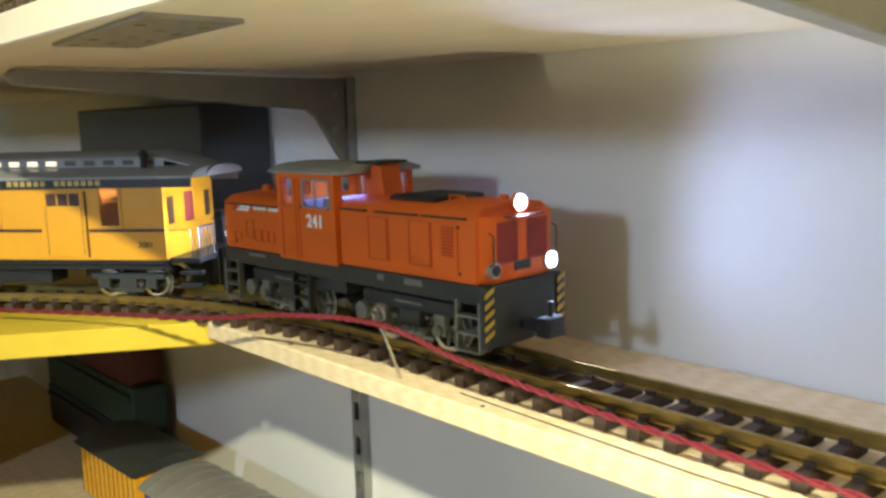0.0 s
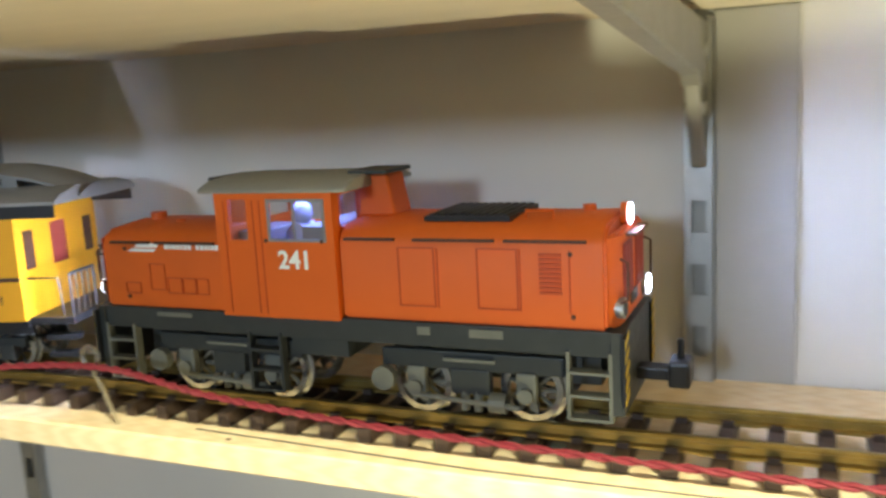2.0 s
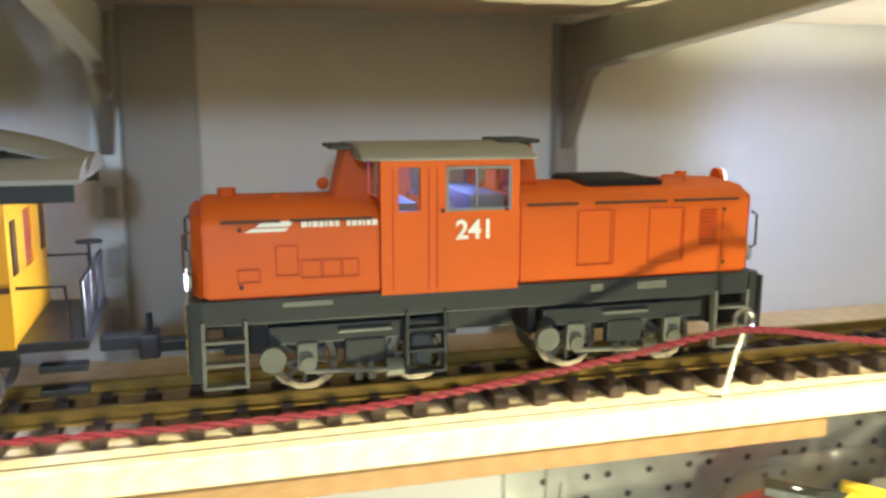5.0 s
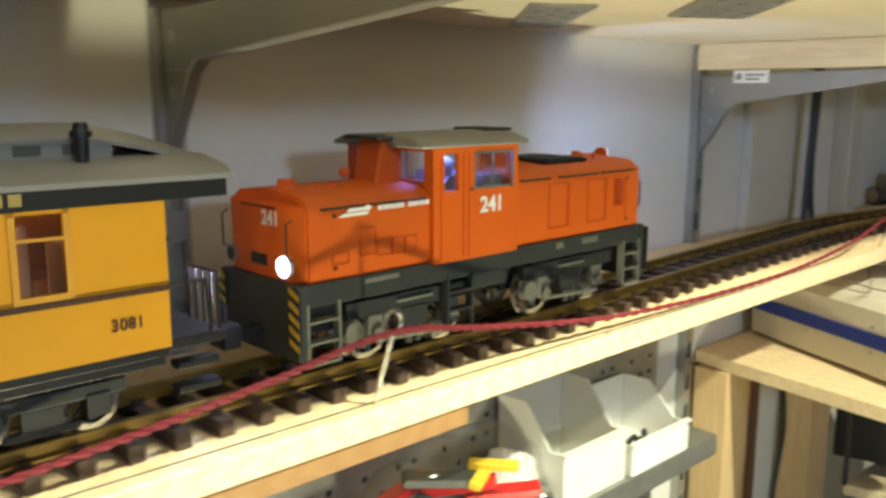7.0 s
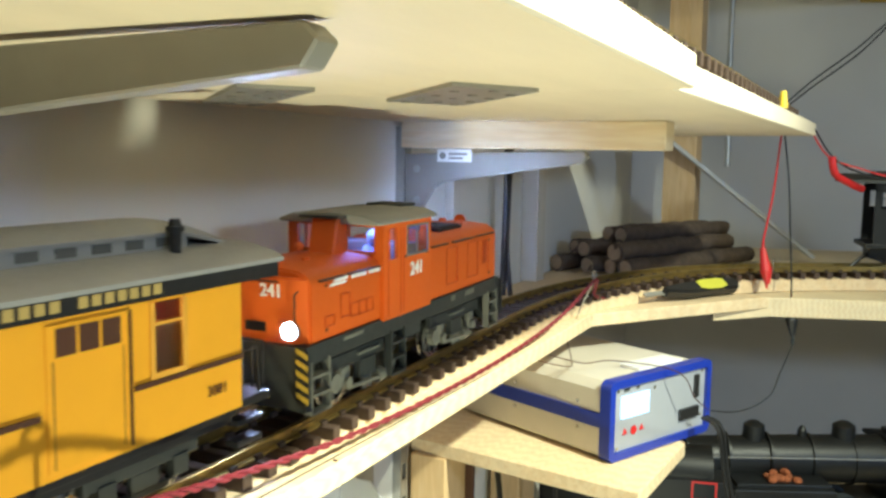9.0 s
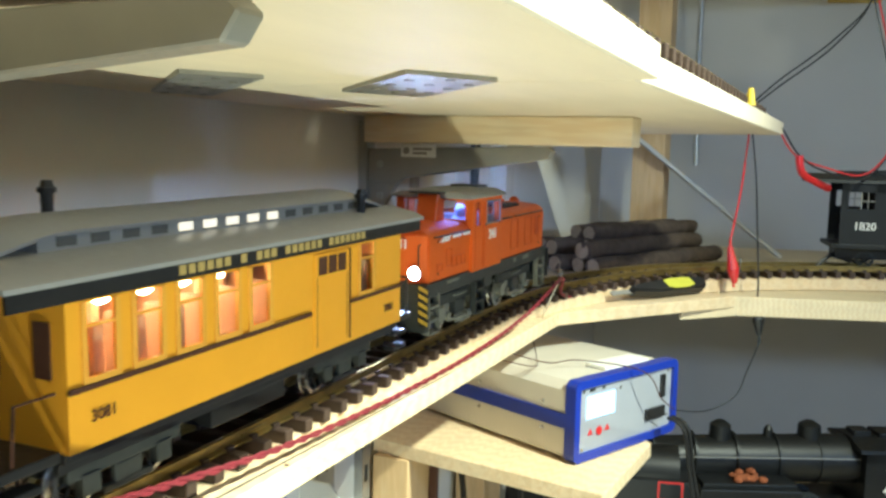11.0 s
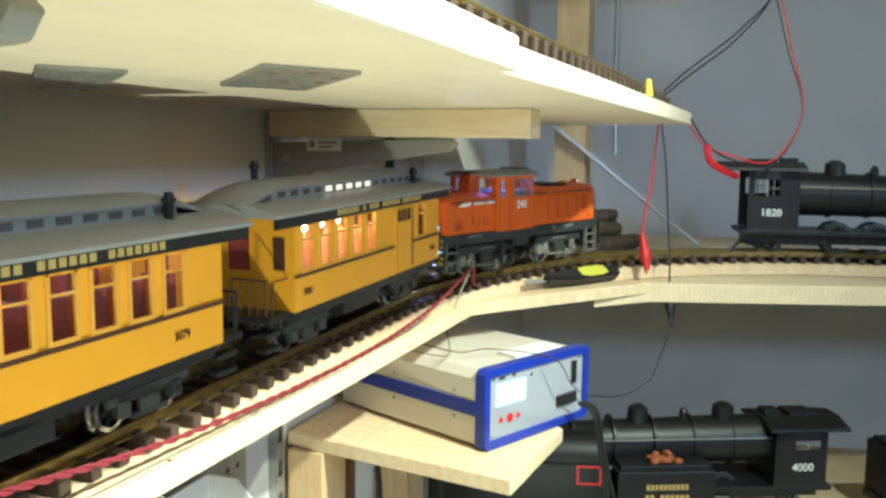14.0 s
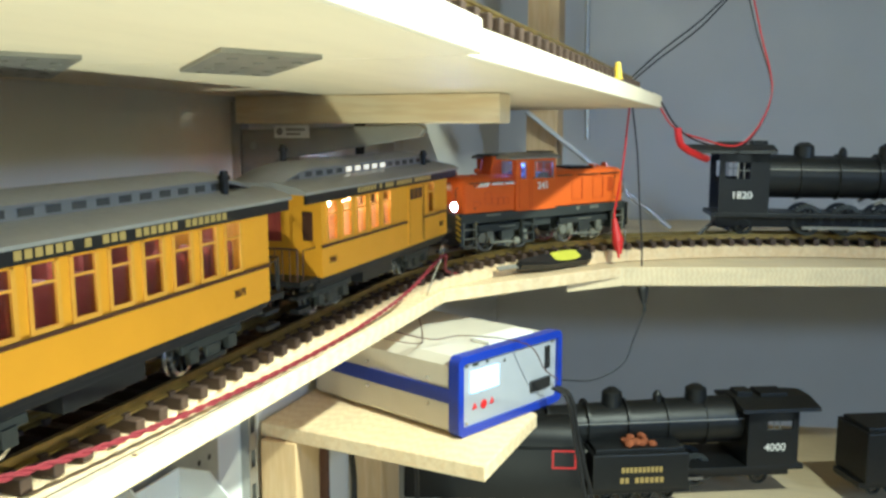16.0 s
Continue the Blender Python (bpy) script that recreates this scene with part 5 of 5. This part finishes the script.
def tender(m, label, length, bars, load):
    low = 0.028 if bars else 0.0
    ob = thing("tender", label, "tender", m=m)
    bm = bmesh.new()
    box(bm, (0, -0.048, 0.045), (length, 0.048, 0.135 - low), 0.003)
    box(bm, (0.006, -0.040, 0.134 - low), (length - 0.006, 0.040, 0.142 - low), 0.002)
    part("tank", bm, LOCO_BLACK, ob)
    blocks("frame", LOCO_BLACK, ob, [((-0.006, -0.04, 0.035), (length + 0.006, 0.04, 0.0455))])
    for x in (0.03, 0.065, length - 0.065, length - 0.03):
        wheelset(ob, x, 0.013, 0.0245, 8, LOCO_BLACK)
    if bars:
        bm = bmesh.new()
        for row, (n, w) in enumerate(((10, 0.0072), (9, 0.0085))):
            x = length / 2 - n * w / 2
            for i in range(n):
                if (row, i) not in ((1, 6),):
                    z = 0.103 - low - 0.018 * row
                    box(bm, (x, 0.0481, z), (x + w * 0.7, 0.0486, z + 0.0095))
                x += w
        pieces("gold_bar", bm, GOLD, ob)
    if load:
        bm = bmesh.new()
        r = random.Random(3)
        for i in range(26):
            ball(bm, (r.uniform(0.055, 0.105), r.uniform(0.0, 0.03), 0.141 - low + r.uniform(0, 0.010)), r.uniform(0.004, 0.008), (1, 1, 0.8))
        tagged(part("load", bm, load, ob, "heap of load on the tender"), kind="stuff")
    return ob


RUST = material("orange_brown_load", (0.34, 0.10, 0.035), 0.85, 0, 0.4, 120, 1.0)
COAL = material("coal", (0.01, 0.01, 0.01), 0.5, 0, 0.3, 60, 0.8)
tender(pose(1.650, -0.500, -0.422, 0, 0, 114), "black toy tender with gold bars and a rusty load", 0.165, True, RUST)
tender(pose(1.845, -0.985, -0.422, 0, 0, 114), "tall black toy tender behind the steam locomotive", 0.22, False, COAL)
dark = thing("steam_tank_engine", "dark toy engine with a red square on its side", "locomotive", m=pose(1.575, -0.345, -0.422, 0, 0, 105))
bm = bmesh.new()
box(bm, (0, -0.05, 0.03), (0.30, 0.05, 0.12), 0.004)
rod(bm, (0.02, 0, 0.12), (0.28, 0, 0.12), 0.042, sides=20)
part("body", bm, LOCO_BLACK, dark, flat=False)
bm = bmesh.new()
for lo, hi in (((0.015, 0.087), (0.055, 0.090)), ((0.015, 0.116), (0.055, 0.119)), ((0.015, 0.090), (0.018, 0.116)), ((0.052, 0.090), (0.055, 0.116))):
    box(bm, (lo[0], 0.0502, lo[1]), (hi[0], 0.0508, hi[1]))
part("red_square", bm, RED, dark, "thin red square outline")
for x in (0.05, 0.11, 0.17, 0.23):
    wheelset(dark, x, 0.018, 0.0245, 10, LOCO_BLACK)

# ---- corner: logs, knife, clips and wires ----
rng = random.Random(11)
LOGS = []
for row, (count, z) in enumerate(((5, 0.017), (4, 0.044), (2, 0.069))):
    for i in range(count):
        LOGS.append((rng.uniform(-0.03, 0.06) + 0.03 * row, 0.034 * (i - (count - 1) / 2) + 0.004 * row, z, rng.uniform(0.0135, 0.0165), rng.uniform(0.34, 0.44) - 0.04 * row))
for k, (u, v, z, r, ln) in enumerate(LOGS):
    dirv = Vector((0.915, -0.403, 0))
    nrm = Vector((0.403, 0.915, 0))
    a = Vector((1.665, -0.085, z + 0.001)) + dirv * u + nrm * v
    lg = thing("log", "dark bark-covered wooden log on the pile", "log", "log pile", Matrix.Translation(a) @ pose(0, 0, 0, 0, 0, -23.8 + rng.uniform(-3, 3)))
    bm = bmesh.new()
    pts = [(ln * i / 14, 0.003 * math.sin(i * 0.9 + k), 0.0015 * math.sin(i * 1.3 + k)) for i in range(15)]
    tube(bm, pts, r, 14)
    for vtx in bm.verts:
        vtx.co += 0.0035 * noise.noise_vector(vtx.co * 60 + Vector((k, 0, 0)))
    part("bark", bm, BARK, lg, flat=False)
    bm = bmesh.new()
    rod(bm, (-0.0012, 0, 0), (0.0006, 0, 0), r * 0.88, sides=16)
    part("cut_end", bm, LOG_END, lg, "pale sawn log end")
knife = thing("utility_knife", "black utility knife with a yellow label on the board", "knife", m=pose(1.490, -0.303, 0.0088, 35, 0, -30))
bm = bmesh.new()
prism(bm, [(-0.085, -0.006), (-0.03, -0.013), (0.03, -0.012), (0.075, -0.014), (0.085, -0.006), (0.085, 0.006), (0.075, 0.013), (0.03, 0.010), (-0.03, 0.011), (-0.085, 0.005)], 0.0, 0.017)
bmesh.ops.bevel(bm, geom=bm.edges[:], offset=0.003, segments=2, affect="EDGES")
part("handle", bm, BLACK, knife, flat=False)
bm = bmesh.new()
prism(bm, [(-0.010, -0.0075), (0.006, -0.0115), (0.036, -0.0115), (0.052, -0.0075), (0.052, 0.0075), (0.036, 0.0095), (0.006, 0.0095), (-0.010, 0.0075)], 0.0168, 0.0178)
part("label_patch", bm, material("lime_label", (0.62, 0.60, 0.06), 0.4), knife, "yellow label")
blocks("blade", GREY_STEEL, knife, [((-0.125, -0.004, 0.006), (-0.08, 0.004, 0.008))])
red_wire = thing("test_lead", "red and black test leads with crocodile clips", "test lead")
bm = bmesh.new()
tube(bm, smooth_line([(1.604, -0.395, 0.2755), (1.609, -0.404, 0.282), (1.600, -0.401, 0.22), (1.590, -0.397, 0.16), (1.578, -0.387, 0.085)], 8), 0.0016, 6)
part("red_wire", bm, RED, red_wire, "thin red wire")
bm = bmesh.new()
tube(bm, [(1.578, -0.387, 0.085), (1.577, -0.388, 0.07), (1.576, -0.392, 0.045), (1.572, -0.397, 0.012)], 0.0022, 8)
rod(bm, (1.577, -0.387, 0.076), (1.575, -0.394, 0.040), 0.004, 0.0095, 10)
rod(bm, (1.575, -0.394, 0.040), (1.573, -0.398, 0.018), 0.0095, 0.004, 10)
part("red_clip", bm, RED, red_wire, "red plastic crocodile clip")
bm = bmesh.new()
tube(bm, smooth_line([(1.609, -0.404, 0.281), (1.598, -0.418, 0.19), (1.594, -0.425, 0.107), (1.585, -0.432, 0.03), (1.581, -0.433, -0.015)], 8), 0.0014, 6)
part("black_wire", bm, BLACK, red_wire, "thin black wire")
bm = bmesh.new()
rod(bm, (1.581, -0.433, -0.015), (1.580, -0.436, -0.038), 0.004, 0.0095, 10)
rod(bm, (1.580, -0.436, -0.038), (1.578, -0.439, -0.062), 0.0095, 0.004, 10)
part("black_clip", bm, BLACK, red_wire, "black crocodile clip")
bm = bmesh.new()
rod(bm, (1.578, -0.439, -0.060), (1.577, -0.440, -0.075), 0.002, 0.003, 8)
tube(bm, smooth_line([(1.577, -0.440, -0.075), (1.568, -0.425, -0.12), (1.555, -0.41, -0.16), (1.52, -0.37, -0.18), (1.45, -0.33, -0.165)], 8), 0.0011, 6)
part("bare_wire", bm, CHASSIS, red_wire)
lead = thing("test_lead", "red and black leads clipped to the steam locomotive's roof", "test lead")
for d, mat, nm in ((0.0, RED, "red_wire"), (0.006, BLACK, "black_wire")):
    bm = bmesh.new()
    tube(bm, smooth_line([(1.60 + d, -0.40, 0.279), (1.62, -0.435 - d, 0.276), (1.645, -0.470 - d, 0.225), (1.655, -0.515, 0.205 - d), (1.668, -0.580, 0.197 - d), (1.685, -0.622, 0.275), (1.69, -0.600 + d, 0.38), (1.695, -0.575 + d, 0.48), (1.66, -0.54, 0.60)], 9), 0.0015, 6)
    part(nm, bm, mat, lead)
bm = bmesh.new()
tube(bm, smooth_line([(1.645, -0.478, 0.222), (1.650, -0.484, 0.195), (1.672, -0.505, 0.180), (1.700, -0.525, 0.170)], 4), 0.006, 8)
part("red_clip", bm, RED, lead, "red crocodile clip on the roof edge")
for d in (0.0, 0.010):
    cable("black_wire", [(1.60, -0.385, 0.278 + d / 3), (1.64, -0.44, 0.33 + d), (1.68, -0.52, 0.40 + d), (1.69, -0.57, 0.48), (1.66, -0.55, 0.60)], 0.0014, BLACK, "thin black wire sweeping up from the upper shelf")
cable("black_wire", [(1.72, -0.50, 0.012), (1.74, -0.525, 0.045), (1.75, -0.545, 0.060), (1.745, -0.566, 0.050)], 0.0028, BLACK, "short black lead behind the steam locomotive")
cable("black_wire", [(1.71, -0.49, 0.008), (1.735, -0.53, 0.052), (1.75, -0.550, 0.052), (1.745, -0.568, 0.046)], 0.0028, BLACK, "short black lead behind the steam locomotive")
strut = thing("diagonal_strut", "pale grey diagonal strut bracing the shelf corner", "strut")
bm = bmesh.new()
m = look((2.044, -0.133, 0.262), (2.125, -0.44, 0.010))
prism(bm, [(-0.030, -0.004), (0.030, -0.004), (0.030, 0.004), (-0.030, 0.004)], -0.405, 0.0)
bmesh.ops.transform(bm, matrix=m, verts=bm.verts[:])
part("bar", bm, material("pale_grey_strut", (0.50, 0.51, 0.52), 0.5, 0.2, 0.06, 20), strut)
post(2.06, 2.13, -0.20, -0.13, 0.0, 1.3, PINE_Z, "pale pine stud in the corner above the shelf")
bm = bmesh.new()
tube(bm, [(2.115, -0.250, 1.2), (2.09, -0.256, 0.40), (2.085, -0.262, 0.20)], 0.006, 8)
tagged(part("conduit", bm, GALV, flat=False), "thin grey conduit on the end wall", "conduit")
bm = bmesh.new()
box(bm, (1.565, -0.405, 0.2745), (1.635, -0.375, 0.282), 0.002)
tagged(part("terminal_block", bm, CHASSIS), "small dark terminal block on the shelf end", "terminal block")
bm = bmesh.new()
rod(bm, (1.20, -0.432, 0.2745), (1.20, -0.432, 0.294), 0.006, 0.003, 10)
tagged(part("marker_peg", bm, YELLOW_PAINT_SHADE), "small yellow peg on the upper shelf", "peg")
bm = bmesh.new()
box(bm, (1.3, -0.62, 0.60), (3.0, -0.50, 0.66), 0.002)
tagged(part("yellow_beam", bm, YELLOW_PAINT_SHADE), "yellow painted beam high in the corner", "beam")

# ---- left end: dark case, stacked stock and wagons ----
case = thing("loudspeaker_case", "large dark case standing on the shelf by the wall", "case", m=pose(-1.04, -0.055, 0.0))
bm = bmesh.new()
box(bm, (-0.205, -0.048, -0.0008), (0.205, 0.048, 0.226), 0.004)
part("cabinet", bm, material("dark_case", (0.035, 0.036, 0.034), 0.35, 0, 0.2, 12), case)
board("lower_left_shelf", [(-2.0, -0.010), (-2.0, -0.62), (-0.60, -0.40), (-0.60, -0.010)], -0.398, -0.38, PINE, "lower shelf with stored wagons")
bm = bmesh.new()
prism(bm, [(-0.98, -0.014), (-0.60, -0.014), (-0.60, -0.05), (-0.98, -0.05)], -0.3798, -0.345)
tagged(part("wall_ledge", bm, PINE), "pine ledge along the lower wall", "ledge")
GREEN = material("dark_green_paint", (0.02, 0.05, 0.03), 0.5, 0, 0.2, 30)
MAROON = material("dark_red_paint", (0.10, 0.018, 0.014), 0.5, 0, 0.2, 30)
for z0, z1, mat, lbl, dx in ((-0.3798, -0.30, BLACK, "black crate at the bottom of the stack", 0.0), (-0.30, -0.222, GREEN, "dark green crate in the stack", 0.01), (-0.222, -0.138, MAROON, "dark red crate on the stack", -0.004)):
    bm = bmesh.new()
    box(bm, (-1.62 + dx, -0.075, z0 + 0.0003), (-1.20 + dx, -0.016, z1), 0.006)
    box(bm, (-1.61 + dx, -0.080, z1 - 0.022), (-1.21 + dx, -0.013, z1 - 0.012), 0.003)
    tagged(part("storage_crate", bm, mat), lbl, "crate", "stacked crates")


def box_wagon(m, body, roof, label, length, ribs):
    ob = thing("freight_wagon", label, "wagon", "stored wagons", m)
    bm = bmesh.new()
    box(bm, (-length / 2, -0.05, 0.045), (length / 2, 0.05, 0.125), 0.002)
    part("body", bm, body, ob)
    bm = bmesh.new()
    arc = [(0.056 * math.sin(radians(a)) / math.sin(radians(60)), 0.122 + 0.034 * (math.cos(radians(a)) - 0.5)) for a in range(-60, 61, 10)]
    prism(bm, arc, -length / 2 - 0.008, length / 2 + 0.008, 0)
    part("roof", bm, roof, ob, flat=False)
    if ribs:
        bm = bmesh.new()
        for i in range(ribs):
            x = -length / 2 + (i + 0.5) * length / ribs
            tube(bm, [(x, y, z + 0.0008) for y, z in arc], 0.0012, 5)
        pieces("roof_rib", bm, GALV, ob)
    bm = bmesh.new()
    for i in range(12):
        x = -length / 2 + 0.004 + i * (length - 0.008) / 11
        box(bm, (x - 0.0006, -0.0508, 0.047), (x + 0.0006, -0.0498, 0.121))
    tagged(part("plank_joint", bm, CHASSIS, ob), kind="stuff")
    blocks("frame", BLACK, ob, [((-length / 2 - 0.01, -0.04, 0.034), (length / 2 + 0.01, 0.04, 0.0455))])
    for x in (-length / 2 + 0.03, length / 2 - 0.03):
        wheelset(ob, x, 0.0145, 0.0225, 8, BLACK)


box_wagon(pose(-1.080, -0.118, -0.3995, 0, 0, 2), COACH, CHASSIS, "yellow toy freight wagon with dark roof on the lower shelf", 0.185, 0)
box_wagon(pose(-0.815, -0.118, -0.3995, 0, 0, 2), BLUE, GREY_STEEL, "blue toy freight wagon with ribbed grey roof", 0.24, 8)
bm = bmesh.new()
box(bm, (-1.60, -0.36, -0.3797), (-1.42, -0.28, -0.27), 0.004)
tagged(part("dark_crate", bm, BLACK), "dark crate beside the stacked crates", "crate")


motions()
